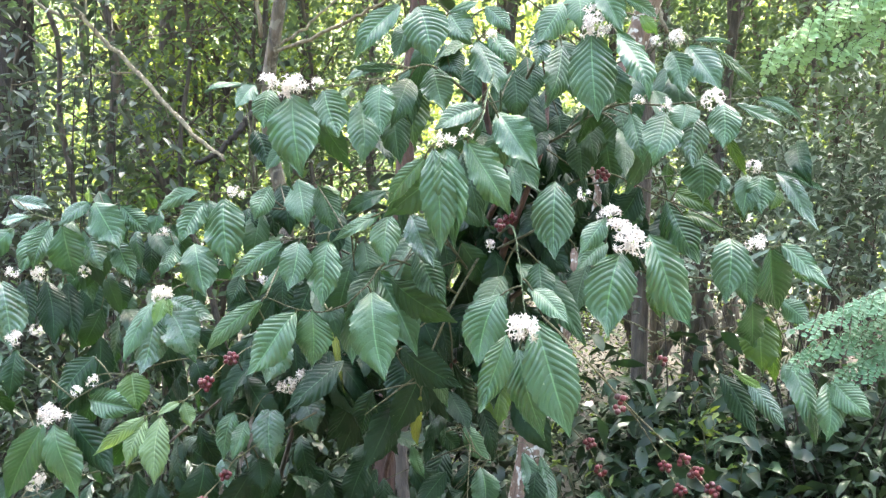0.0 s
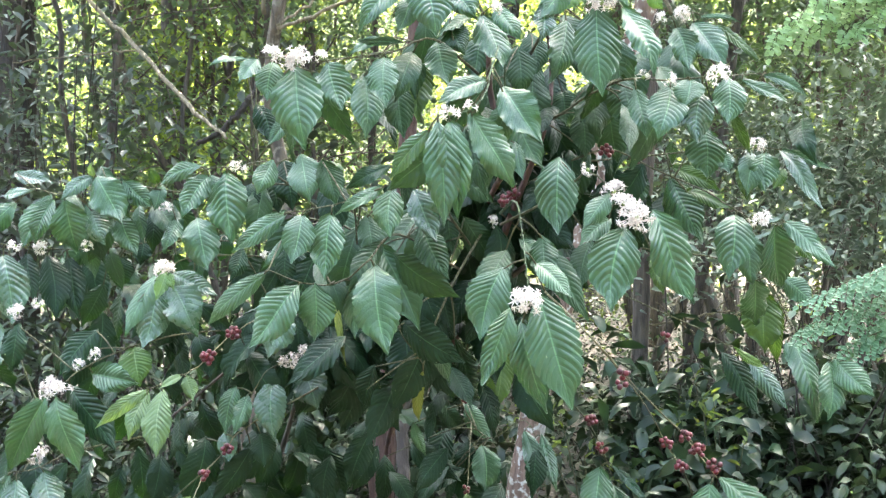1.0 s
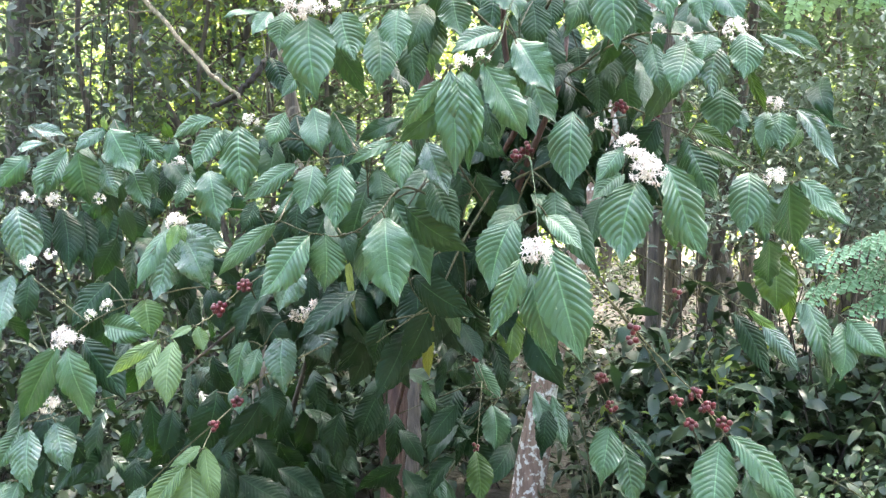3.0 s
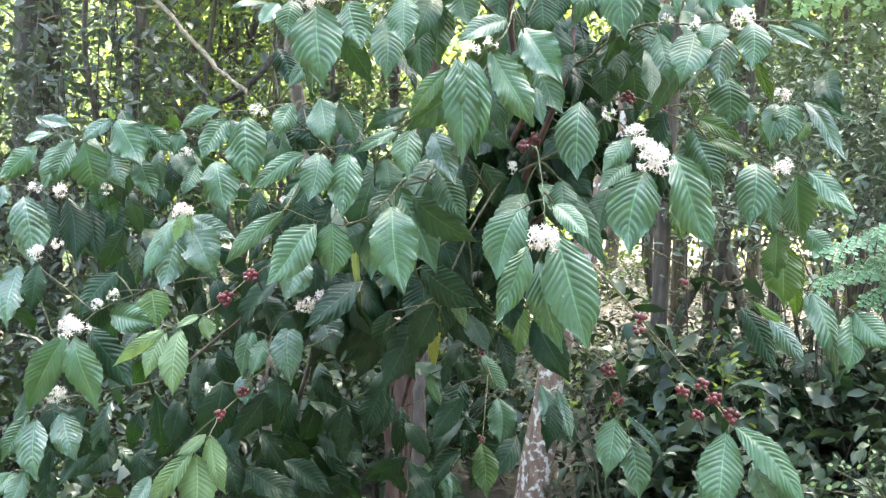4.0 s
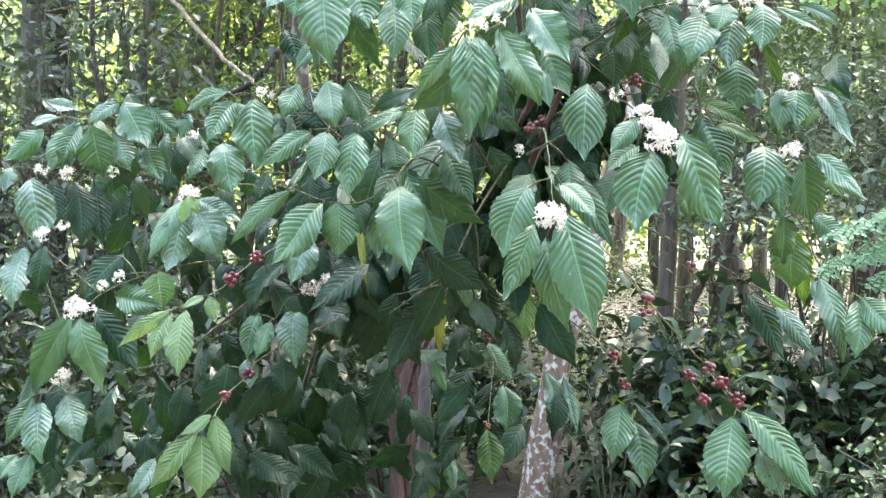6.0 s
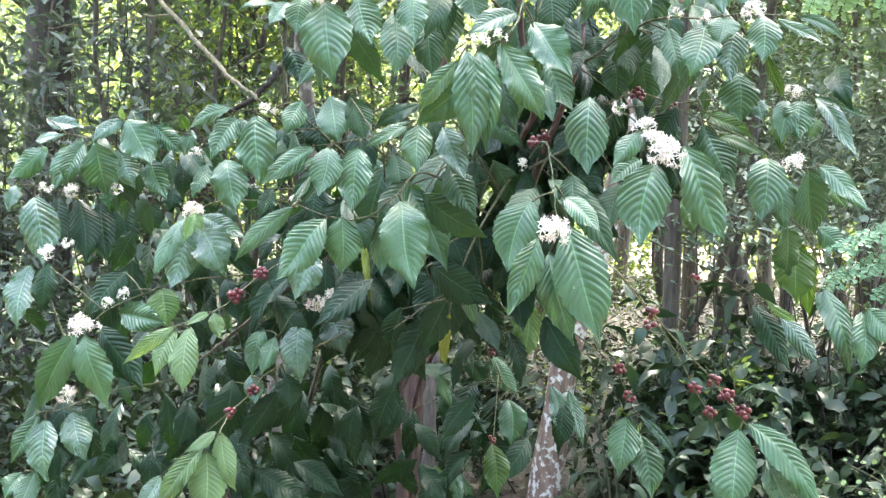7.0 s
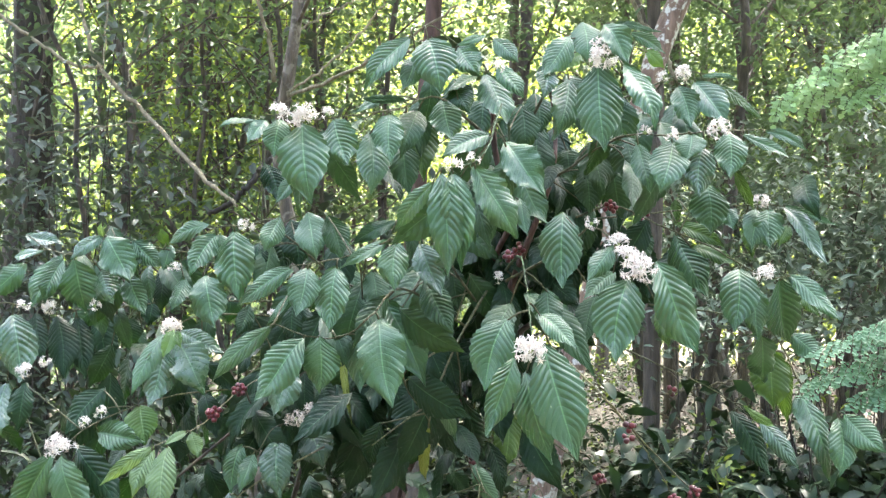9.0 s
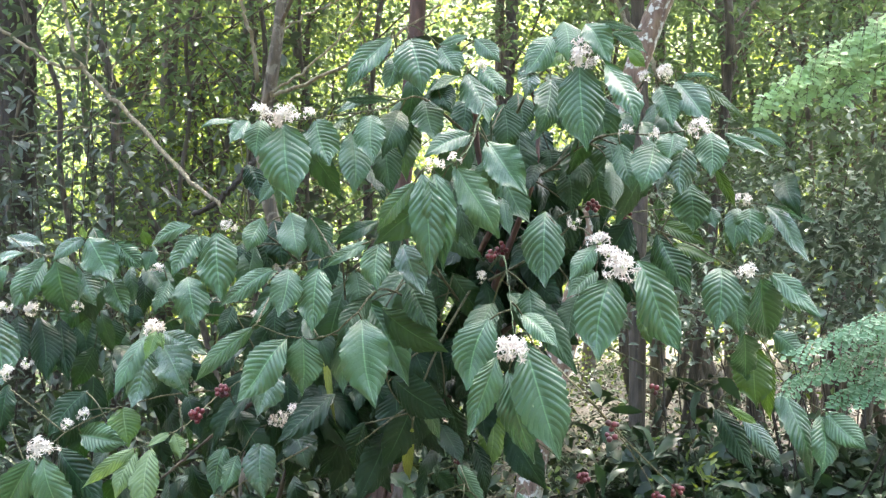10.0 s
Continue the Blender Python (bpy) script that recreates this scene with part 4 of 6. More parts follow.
def cherry_bunch(place, size, count, tone="red"):
    """Ripe cherries packed round one node."""
    r = random.Random(round(place[0] * 7919 + place[2] * 104729, 2))
    c = Vector(place)
    v, f = tube([c + Vector((0, 0, -0.006)), c, c + Vector((0, 0, 0.006))], [0.003, 0.004, 0.003], 6)
    ob = part("cherry_bunch", mesh_of("cherry_bunch", v, f, [TWIG]), shrub, "tight cluster of ripe red coffee cherries")
    put = []
    for k in range(400):
        d = Vector((r.gauss(0, 1), r.gauss(0, 1), r.gauss(0, 0.8))).normalized()
        p = d * (0.007 + 0.5 * size * r.random())
        if all((p - q).length > 0.0096 for q in put):
            put.append(p)
            kind = tone if r.random() < 0.85 else "dark"
            part("cherry", CHERRIES[kind], ob, place=Matrix.Translation(c + p) @ d.to_track_quat("Z", "Y").to_matrix().to_4x4() @ Matrix.Scale(r.uniform(0.85, 1.1), 4))
        if len(put) >= count:
            break
    return ob


shrub = start_thing("coffee_shrub", (0.0, 2.95, 0.0), "flowering coffee shrub with glossy ribbed leaves and red cherries", "shrub")
stem_rng = np.random.default_rng(5)

def stem_line(points, mat=RED_BARK):
    sm = smooth_line(points, 6)
    v, f = tube(sm[:, :3], sm[:, 3], 9, 0.06, stem_rng)
    return part("stem", mesh_of("stem", v, f, [mat]), shrub, "brown woody stem")


# woody stems from the root to the branches
stem_line([(-0.140, 3.620, -0.020, 0.0180), (-0.249, 3.600, 0.778, 0.0130), (-0.144, 3.450, 1.030, 0.0110), (0.045, 2.750, 1.466, 0.0080), (0.109, 2.550, 1.630, 0.0070), (0.133, 2.500, 1.702, 0.0080), (0.100, 2.500, 1.872, 0.0070), (0.094, 2.450, 1.971, 0.0050)])
stem_line([(-0.460, 3.300, -0.020, 0.0120), (-0.529, 3.300, 0.542, 0.0090), (-0.541, 3.280, 0.688, 0.0083), (-0.354, 3.000, 1.265, 0.0067), (-0.271, 2.800, 1.552, 0.0045), (-0.456, 2.850, 1.507, 0.0030)], DARK_BARK)
stem_line([(-0.140, 3.620, -0.020, 0.0180), (-0.190, 3.550, 0.808, 0.0090), (0.067, 2.750, 1.322, 0.0100), (0.152, 2.500, 1.584, 0.0080), (0.231, 2.500, 1.794, 0.0060), (0.246, 2.550, 1.941, 0.0050), (0.224, 2.450, 2.004, 0.0050)])
stem_line([(0.064, 2.650, 1.332, 0.0083), (0.223, 2.550, 1.476, 0.0060), (0.403, 2.500, 1.452, 0.0037), (0.455, 2.500, 1.505, 0.0030)], DARK_BARK)
stem_line([(-0.354, 3.000, 1.265, 0.0060), (-0.366, 2.850, 1.274, 0.0053), (-0.404, 2.700, 1.298, 0.0045), (-0.747, 2.700, 1.018, 0.0030)], DARK_BARK)
stem_line([(0.067, 2.750, 1.322, 0.0045), (-0.064, 2.750, 1.336, 0.0045), (-0.136, 2.750, 1.409, 0.0037), (-0.197, 2.600, 1.392, 0.0030)], DARK_BARK)
stem_line([(0.087, 2.500, 1.544, 0.0037), (0.020, 2.400, 1.433, 0.0027), (-0.024, 2.360, 1.336, 0.0024), (-0.042, 2.340, 1.295, 0.0023), (-0.096, 2.300, 1.258, 0.0019), (-0.167, 2.280, 1.207, 0.0014)], TWIG)

# top left
b = branch([(0.073, 2.500, 1.905, 0.0080), (-0.029, 2.300, 1.952, 0.0050), (-0.110, 2.240, 1.917, 0.0040), (-0.210, 2.180, 1.892, 0.0035), (-0.305, 2.180, 1.883, 0.0030), (-0.391, 2.200, 1.900, 0.0020)])
leaf(b, (-0.348, 2.185, 1.887), (-0.360, 2.158, 1.803), 0.055, -3, "green", 0.07)
leaf(b, (-0.303, 2.160, 1.873), (-0.278, 2.125, 1.703), 0.101, -1, "green", 0.08)
leaf(b, (-0.240, 2.175, 1.886), (-0.205, 2.132, 1.782), 0.076, 12, "green", 0.03)
leaf(b, (-0.178, 2.312, 1.880), (-0.171, 2.266, 1.737), 0.071, -11, "green", 0.04)
leaf(b, (-0.126, 2.220, 1.903), (-0.123, 2.176, 1.793), 0.066, 14, "green", 0.05)
leaf(b, (-0.062, 2.445, 1.948), (-0.062, 2.376, 1.776), 0.077, 4, "olive", 0.04)
leaf(b, (-0.021, 2.330, 1.953), (0.004, 2.289, 1.852), 0.071, 0, "green", 0.05)
leaf(b, (-0.146, 2.347, 1.965), (-0.212, 2.314, 1.921), 0.025, -8, "green", 0.04)
leaf(b, (-0.093, 2.285, 1.942), (-0.203, 2.265, 1.944), 0.020, -8, "green", 0.06)
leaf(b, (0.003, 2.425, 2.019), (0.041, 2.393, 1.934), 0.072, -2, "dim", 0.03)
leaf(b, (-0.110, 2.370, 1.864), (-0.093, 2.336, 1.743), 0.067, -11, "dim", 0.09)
spray(b, 5, 861)

# top mid
b = branch([(0.112, 2.600, 1.811, 0.0090), (0.094, 2.450, 1.965, 0.0070), (0.071, 2.300, 2.018, 0.0050), (0.004, 2.280, 2.069, 0.0040), (-0.044, 2.250, 2.096, 0.0030), (-0.086, 2.250, 2.089, 0.0020)])
leaf(b, (-0.086, 2.245, 2.071), (-0.184, 2.213, 1.947), 0.055, -4, "green", 0.06)
leaf(b, (-0.075, 2.272, 2.037), (-0.103, 2.238, 1.955), 0.048, 2, "green", 0.08)
leaf(b, (-0.050, 2.249, 2.068), (-0.022, 2.198, 1.941), 0.092, 5, "green", 0.08)
leaf(b, (0.014, 2.275, 2.058), (0.059, 2.242, 1.988), 0.067, 11, "green", 0.08)
leaf(b, (0.076, 2.588, 2.006), (0.061, 2.543, 1.892), 0.068, 0, "dim", 0.07)
leaf(b, (0.087, 2.218, 2.061), (0.138, 2.188, 2.005), 0.042, 8, "green", 0.03)
leaf(b, (0.071, 2.295, 2.005), (0.118, 2.241, 1.877), 0.073, -13, "green", 0.03)
leaf(b, (0.074, 2.272, 2.080), (0.010, 2.263, 2.056), 0.022, 0, "green", 0.06)
leaf(b, (0.102, 2.320, 2.029), (0.156, 2.294, 1.949), 0.054, -5, "green", 0.04)
spray(b, 6, 748)

# top right
b = branch([(0.140, 2.600, 1.852, 0.0090), (0.224, 2.450, 2.004, 0.0070), (0.304, 2.350, 2.079, 0.0050), (0.334, 2.300, 2.055, 0.0040), (0.347, 2.300, 2.123, 0.0020)])
leaf(b, (0.284, 2.307, 2.119), (0.288, 2.270, 2.023), 0.073, 7, "green", 0.06)
leaf(b, (0.254, 2.288, 2.083), (0.189, 2.243, 1.986), 0.060, -12, "green", 0.06)
leaf(b, (0.203, 2.266, 2.023), (0.191, 2.231, 1.934), 0.048, -15, "sheen", 0.03)
leaf(b, (0.313, 2.280, 2.026), (0.323, 2.245, 1.824), 0.099, 12, "green", 0.04)
leaf(b, (0.266, 2.408, 2.015), (0.228, 2.349, 1.869), 0.073, -15, "green", 0.08)
leaf(b, (0.360, 2.227, 2.009), (0.414, 2.163, 1.859), 0.068, -12, "green", 0.08)
leaf(b, (0.328, 2.295, 2.110), (0.375, 2.251, 2.011), 0.061, 5, "green", 0.08)
leaf(b, (0.397, 2.381, 2.112), (0.487, 2.418, 2.074), 0.033, 14, "green", 0.06)
leaf(b, (0.346, 2.295, 2.110), (0.454, 2.309, 2.097), 0.019, 9, "green", 0.03)
leaf(b, (0.431, 2.362, 2.069), (0.470, 2.359, 2.029), 0.033, 8, "moss", 0.06)
leaf(b, (0.200, 2.572, 2.014), (0.211, 2.544, 1.910), 0.071, -8, "dim", 0.07)
leaf(b, (0.292, 2.353, 2.063), (0.237, 2.338, 2.024), 0.038, -3, "moss", 0.08)
spray(b, 7, 976)

# upper right
b = branch([(0.246, 2.550, 1.941, 0.0070), (0.401, 2.500, 1.987, 0.0050), (0.498, 2.520, 2.031, 0.0040), (0.565, 2.550, 2.061, 0.0030), (0.651, 2.600, 2.053, 0.0020)])
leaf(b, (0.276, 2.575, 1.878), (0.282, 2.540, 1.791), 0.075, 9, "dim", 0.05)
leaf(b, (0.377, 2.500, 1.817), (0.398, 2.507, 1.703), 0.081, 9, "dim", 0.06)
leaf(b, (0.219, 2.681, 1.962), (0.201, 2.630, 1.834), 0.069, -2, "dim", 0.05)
leaf(b, (0.535, 2.538, 2.023), (0.558, 2.494, 1.917), 0.069, 6, "green", 0.03)
leaf(b, (0.580, 2.558, 2.038), (0.646, 2.501, 1.920), 0.080, 7, "green", 0.08)
leaf(b, (0.643, 2.595, 2.040), (0.742, 2.534, 1.942), 0.035, -14, "olive", 0.04)
leaf(b, (0.595, 2.564, 2.052), (0.682, 2.522, 2.030), 0.017, 2, "green", 0.07)
leaf(b, (0.338, 2.511, 1.953), (0.366, 2.490, 1.865), 0.074, -11, "green", 0.07)
leaf(b, (0.278, 2.680, 1.912), (0.281, 2.645, 1.788), 0.087, -8, "dim", 0.03)
spray(b, 5, 1193)

# right high
b = branch([(0.231, 2.500, 1.794, 0.0070), (0.357, 2.300, 1.863, 0.0050), (0.457, 2.220, 1.858, 0.0040), (0.552, 2.200, 1.865, 0.0030), (0.706, 2.400, 1.897, 0.0020)])
leaf(b, (0.393, 2.255, 1.848), (0.413, 2.219, 1.735), 0.050, 5, "green", 0.03)
leaf(b, (0.459, 2.215, 1.846), (0.422, 2.167, 1.729), 0.080, 11, "green", 0.08)
leaf(b, (0.495, 2.200, 1.859), (0.477, 2.175, 1.797), 0.061, 12, "green", 0.06)
leaf(b, (0.519, 2.203, 1.832), (0.502, 2.161, 1.726), 0.067, 6, "sheen", 0.04)
leaf(b, (0.572, 2.205, 1.865), (0.563, 2.163, 1.761), 0.066, 10, "green", 0.06)
leaf(b, (0.614, 2.270, 1.869), (0.737, 2.309, 1.820), 0.030, -6, "green", 0.03)
leaf(b, (0.691, 2.370, 1.890), (0.788, 2.358, 1.841), 0.028, 11, "green", 0.08)
leaf(b, (0.646, 2.467, 1.832), (0.716, 2.529, 1.724), 0.027, 6, "olive", 0.04)
leaf(b, (0.320, 2.458, 1.880), (0.343, 2.411, 1.751), 0.091, -13, "dim", 0.07)
leaf(b, (0.383, 2.379, 1.887), (0.397, 2.349, 1.758), 0.084, -4, "dim", 0.05)
leaf(b, (0.308, 2.492, 1.821), (0.317, 2.463, 1.710), 0.066, -11, "dim", 0.06)
leaf(b, (0.342, 2.464, 1.868), (0.356, 2.456, 1.766), 0.080, 12, "dim", 0.04)
leaf(b, (0.410, 2.400, 1.847), (0.420, 2.388, 1.747), 0.071, -3, "dim", 0.07)
spray(b, 5, 1053)

# right mid
b = branch([(0.152, 2.500, 1.636, 0.0070), (0.352, 2.470, 1.729, 0.0050), (0.465, 2.420, 1.686, 0.0040), (0.590, 2.360, 1.622, 0.0035), (0.666, 2.300, 1.567, 0.0030), (0.761, 2.350, 1.568, 0.0020)])
leaf(b, (0.620, 2.317, 1.584), (0.595, 2.259, 1.447), 0.081, 12, "green", 0.08)
leaf(b, (0.658, 2.330, 1.544), (0.658, 2.313, 1.433), 0.062, 0, "green", 0.08)
leaf(b, (0.708, 2.320, 1.563), (0.742, 2.389, 1.423), 0.091, -6, "green", 0.03)
leaf(b, (0.731, 2.339, 1.572), (0.827, 2.274, 1.474), 0.049, 3, "green", 0.03)
leaf(b, (0.570, 2.405, 1.778), (0.575, 2.377, 1.658), 0.087, -2, "dim", 0.07)
leaf(b, (0.552, 2.491, 1.637), (0.650, 2.441, 1.594), 0.040, -8, "olive", 0.07)
leaf(b, (0.793, 2.450, 1.537), (0.828, 2.424, 1.480), 0.034, 10, "olive", 0.04)
leaf(b, (0.459, 2.557, 1.689), (0.453, 2.537, 1.593), 0.056, 11, "dim", 0.04)

# right side
b = branch([(0.295, 2.600, 1.706, 0.0060), (0.568, 2.600, 1.733, 0.0040), (0.705, 2.600, 1.744, 0.0030), (0.744, 2.590, 1.746, 0.0030), (0.841, 2.600, 1.739, 0.0020)])
leaf(b, (0.735, 2.586, 1.734), (0.711, 2.542, 1.628), 0.065, -13, "green", 0.07)
leaf(b, (0.762, 2.586, 1.734), (0.754, 2.545, 1.635), 0.071, -2, "green", 0.03)
leaf(b, (0.799, 2.591, 1.740), (0.881, 2.516, 1.593), 0.050, -6, "sheen", 0.07)
leaf(b, (0.800, 2.594, 1.743), (0.917, 2.532, 1.691), 0.019, 11, "green", 0.03)
leaf(b, (0.667, 2.630, 1.747), (0.682, 2.602, 1.682), 0.042, 3, "green", 0.03)
leaf(b, (0.539, 2.588, 1.673), (0.598, 2.517, 1.520), 0.088, 15, "green", 0.06)
leaf(b, (0.536, 2.580, 1.699), (0.647, 2.535, 1.637), 0.044, 4, "olive", 0.05)
leaf(b, (0.566, 2.700, 1.772), (0.558, 2.685, 1.699), 0.029, 6, "olive", 0.07)
leaf(b, (0.735, 2.700, 1.707), (0.751, 2.684, 1.620), 0.043, 9, "olive", 0.07)
leaf(b, (0.845, 2.698, 1.703), (0.814, 2.678, 1.648), 0.037, 8, "olive", 0.06)

# right front
b = branch([(0.124, 2.450, 1.558, 0.0070), (0.237, 2.300, 1.621, 0.0050), (0.294, 2.250, 1.668, 0.0040), (0.343, 2.180, 1.626, 0.0040), (0.371, 2.100, 1.575, 0.0030)])
leaf(b, (0.343, 2.080, 1.557), (0.308, 2.011, 1.397), 0.095, -2, "green", 0.07)
leaf(b, (0.401, 2.095, 1.592), (0.473, 2.060, 1.409), 0.089, -8, "green", 0.04)
leaf(b, (0.239, 2.289, 1.704), (0.231, 2.222, 1.541), 0.090, 1, "green", 0.03)
leaf(b, (0.343, 2.246, 1.574), (0.274, 2.210, 1.518), 0.047, -2, "green", 0.06)
leaf(b, (0.326, 2.145, 1.625), (0.268, 2.108, 1.555), 0.045, 4, "green", 0.03)
leaf(b, (0.311, 2.308, 1.527), (0.281, 2.262, 1.421), 0.057, -1, "dim", 0.04)
leaf(b, (0.424, 2.200, 1.501), (0.438, 2.167, 1.420), 0.035, -2, "olive", 0.06)

# centre high
b = branch([(0.133, 2.500, 1.702, 0.0080), (0.124, 2.350, 1.954, 0.0050), (0.095, 2.200, 1.892, 0.0040), (0.069, 2.000, 1.802, 0.0030), (0.032, 1.960, 1.766, 0.0030), (-0.014, 1.950, 1.759, 0.0020)], SHOOT)
leaf(b, (-0.018, 1.945, 1.749), (-0.004, 1.910, 1.555), 0.064, 5, "green", 0.05)
leaf(b, (0.005, 1.951, 1.751), (0.020, 1.921, 1.568), 0.060, 6, "green", 0.07)
leaf(b, (0.043, 1.970, 1.764), (0.122, 1.993, 1.630), 0.077, -15, "green", 0.03)
leaf(b, (0.110, 2.170, 1.839), (0.186, 2.111, 1.718), 0.076, 5, "green", 0.08)
leaf(b, (0.146, 2.474, 1.815), (0.222, 2.420, 1.680), 0.079, -7, "green", 0.05)
leaf(b, (0.078, 2.070, 1.837), (-0.017, 2.026, 1.787), 0.049, 2, "green", 0.04)
leaf(b, (-0.031, 1.980, 1.735), (-0.107, 2.040, 1.645), 0.039, -4, "green", 0.04)
leaf(b, (0.154, 2.415, 1.745), (0.169, 2.378, 1.655), 0.033, -5, "green", 0.05)
leaf(b, (0.037, 2.057, 1.750), (0.076, 1.998, 1.609), 0.046, 2, "dim", 0.06)
leaf(b, (0.161, 2.480, 1.970), (0.167, 2.460, 1.846), 0.070, 2, "dim", 0.06)
spray(b, 5, 1152)

# centre front
b = branch([(0.126, 2.500, 1.584, 0.0070), (0.146, 2.300, 1.609, 0.0050), (0.145, 2.100, 1.564, 0.0026), (0.145, 1.950, 1.485, 0.0022), (0.147, 1.890, 1.419, 0.0020)], SHOOT)
leaf(b, (0.105, 1.983, 1.483), (0.062, 1.948, 1.351), 0.084, 8, "green", 0.03)
leaf(b, (0.112, 1.878, 1.417), (0.061, 1.843, 1.285), 0.052, -14, "green", 0.03)
leaf(b, (0.162, 1.902, 1.442), (0.222, 1.867, 1.237), 0.099, -12, "green", 0.03)
leaf(b, (0.135, 1.920, 1.391), (0.179, 1.885, 1.230), 0.065, 15, "green", 0.08)
leaf(b, (0.165, 2.018, 1.490), (0.233, 1.983, 1.426), 0.051, -13, "green", 0.06)
leaf(b, (0.193, 2.158, 1.539), (0.200, 2.127, 1.443), 0.059, 11, "dim", 0.07)
spray(b, 2, 1289)

# centre left
b = branch([(0.060, 2.500, 1.505, 0.0070), (-0.053, 2.300, 1.658, 0.0050), (-0.095, 2.150, 1.645, 0.0035), (-0.183, 2.120, 1.609, 0.0030), (-0.257, 2.090, 1.589, 0.0030), (-0.312, 2.090, 1.582, 0.0020)])
leaf(b, (-0.123, 2.138, 1.636), (-0.217, 2.093, 1.578), 0.029, -4, "green", 0.06)
leaf(b, (-0.108, 2.141, 1.631), (-0.109, 2.099, 1.530), 0.059, -6, "green", 0.05)
leaf(b, (-0.067, 2.255, 1.634), (-0.018, 2.204, 1.521), 0.059, 8, "sheen", 0.03)
leaf(b, (-0.308, 2.085, 1.578), (-0.419, 2.093, 1.504), 0.047, 2, "green", 0.07)
leaf(b, (-0.279, 2.085, 1.579), (-0.295, 2.044, 1.483), 0.061, -6, "green", 0.04)
leaf(b, (-0.223, 2.100, 1.581), (-0.232, 2.057, 1.452), 0.069, 9, "green", 0.04)
leaf(b, (-0.117, 2.283, 1.683), (-0.215, 2.264, 1.631), 0.037, -4, "dim", 0.06)
leaf(b, (-0.258, 2.233, 1.692), (-0.226, 2.215, 1.594), 0.056, 0, "dim", 0.03)
leaf(b, (-0.166, 2.254, 1.579), (-0.150, 2.227, 1.483), 0.057, -5, "dim", 0.07)
leaf(b, (-0.080, 2.487, 1.599), (-0.087, 2.472, 1.489), 0.060, 6, "dim", 0.05)
leaf(b, (0.005, 2.516, 1.589), (0.017, 2.486, 1.485), 0.056, 13, "dim", 0.09)
spray(b, 6, 1163)

# mid left
b = branch([(0.034, 2.500, 1.452, 0.0060), (-0.099, 2.250, 1.538, 0.0050), (-0.159, 2.100, 1.481, 0.0040), (-0.216, 2.120, 1.443, 0.0030), (-0.281, 2.100, 1.445, 0.0030), (-0.350, 2.120, 1.468, 0.0020)])
leaf(b, (-0.142, 2.118, 1.480), (-0.109, 2.044, 1.312), 0.093, -10, "green", 0.05)
leaf(b, (-0.190, 2.228, 1.447), (-0.185, 2.200, 1.323), 0.050, 6, "green", 0.03)
leaf(b, (-0.145, 2.329, 1.513), (-0.054, 2.277, 1.331), 0.084, -5, "green", 0.05)
leaf(b, (-0.285, 2.095, 1.442), (-0.377, 2.060, 1.320), 0.080, 10, "green", 0.05)
leaf(b, (-0.255, 2.090, 1.446), (-0.254, 2.083, 1.331), 0.074, 11, "green", 0.04)
leaf(b, (-0.353, 2.115, 1.463), (-0.485, 2.175, 1.350), 0.044, -5, "green", 0.06)
leaf(b, (-0.053, 2.288, 1.561), (0.007, 2.232, 1.443), 0.066, 1, "dim", 0.07)
leaf(b, (-0.343, 2.263, 1.528), (-0.384, 2.229, 1.462), 0.017, -7, "green", 0.05)
spray(b, 5, 836)

# left arm
b = branch([(0.023, 2.700, 1.440, 0.0080), (-0.266, 2.750, 1.553, 0.0060), (-0.429, 2.600, 1.686, 0.0050), (-0.504, 2.550, 1.688, 0.0040), (-0.581, 2.550, 1.677, 0.0030), (-0.700, 2.750, 1.608, 0.0020)])
leaf(b, (-0.577, 2.545, 1.691), (-0.697, 2.603, 1.642), 0.044, 0, "green", 0.07)
leaf(b, (-0.557, 2.545, 1.669), (-0.614, 2.495, 1.569), 0.065, 5, "green", 0.03)
leaf(b, (-0.517, 2.545, 1.677), (-0.496, 2.477, 1.514), 0.099, 8, "green", 0.06)
leaf(b, (-0.388, 2.408, 1.700), (-0.417, 2.373, 1.621), 0.053, -6, "green", 0.03)
leaf(b, (-0.338, 2.500, 1.719), (-0.309, 2.451, 1.603), 0.079, 11, "green", 0.05)
leaf(b, (-0.495, 2.681, 1.964), (-0.585, 2.639, 1.938), 0.022, 7, "green", 0.08)
leaf(b, (-0.453, 2.601, 1.951), (-0.494, 2.570, 1.889), 0.054, 6, "green", 0.08)
leaf(b, (-0.577, 2.494, 1.570), (-0.539, 2.441, 1.448), 0.082, -10, "green", 0.04)
leaf(b, (-0.686, 2.745, 1.568), (-0.710, 2.705, 1.479), 0.052, 9, "green", 0.06)
leaf(b, (-0.280, 2.614, 1.709), (-0.260, 2.583, 1.634), 0.051, 6, "olive", 0.05)
leaf(b, (-0.442, 2.520, 1.835), (-0.403, 2.480, 1.741), 0.057, -13, "dark", 0.05)
leaf(b, (-0.354, 2.463, 1.794), (-0.401, 2.430, 1.733), 0.035, -2, "green", 0.08)
leaf(b, (-0.769, 2.850, 1.599), (-0.767, 2.817, 1.469), 0.055, 2, "dark", 0.07)
leaf(b, (-0.271, 2.850, 1.597), (-0.241, 2.803, 1.464), 0.076, -5, "dim", 0.03)
leaf(b, (-0.415, 2.751, 1.718), (-0.386, 2.714, 1.587), 0.084, 6, "dark", 0.08)
leaf(b, (-0.489, 2.709, 1.656), (-0.496, 2.682, 1.571), 0.060, 11, "dark", 0.03)
spray(b, 8, 842)

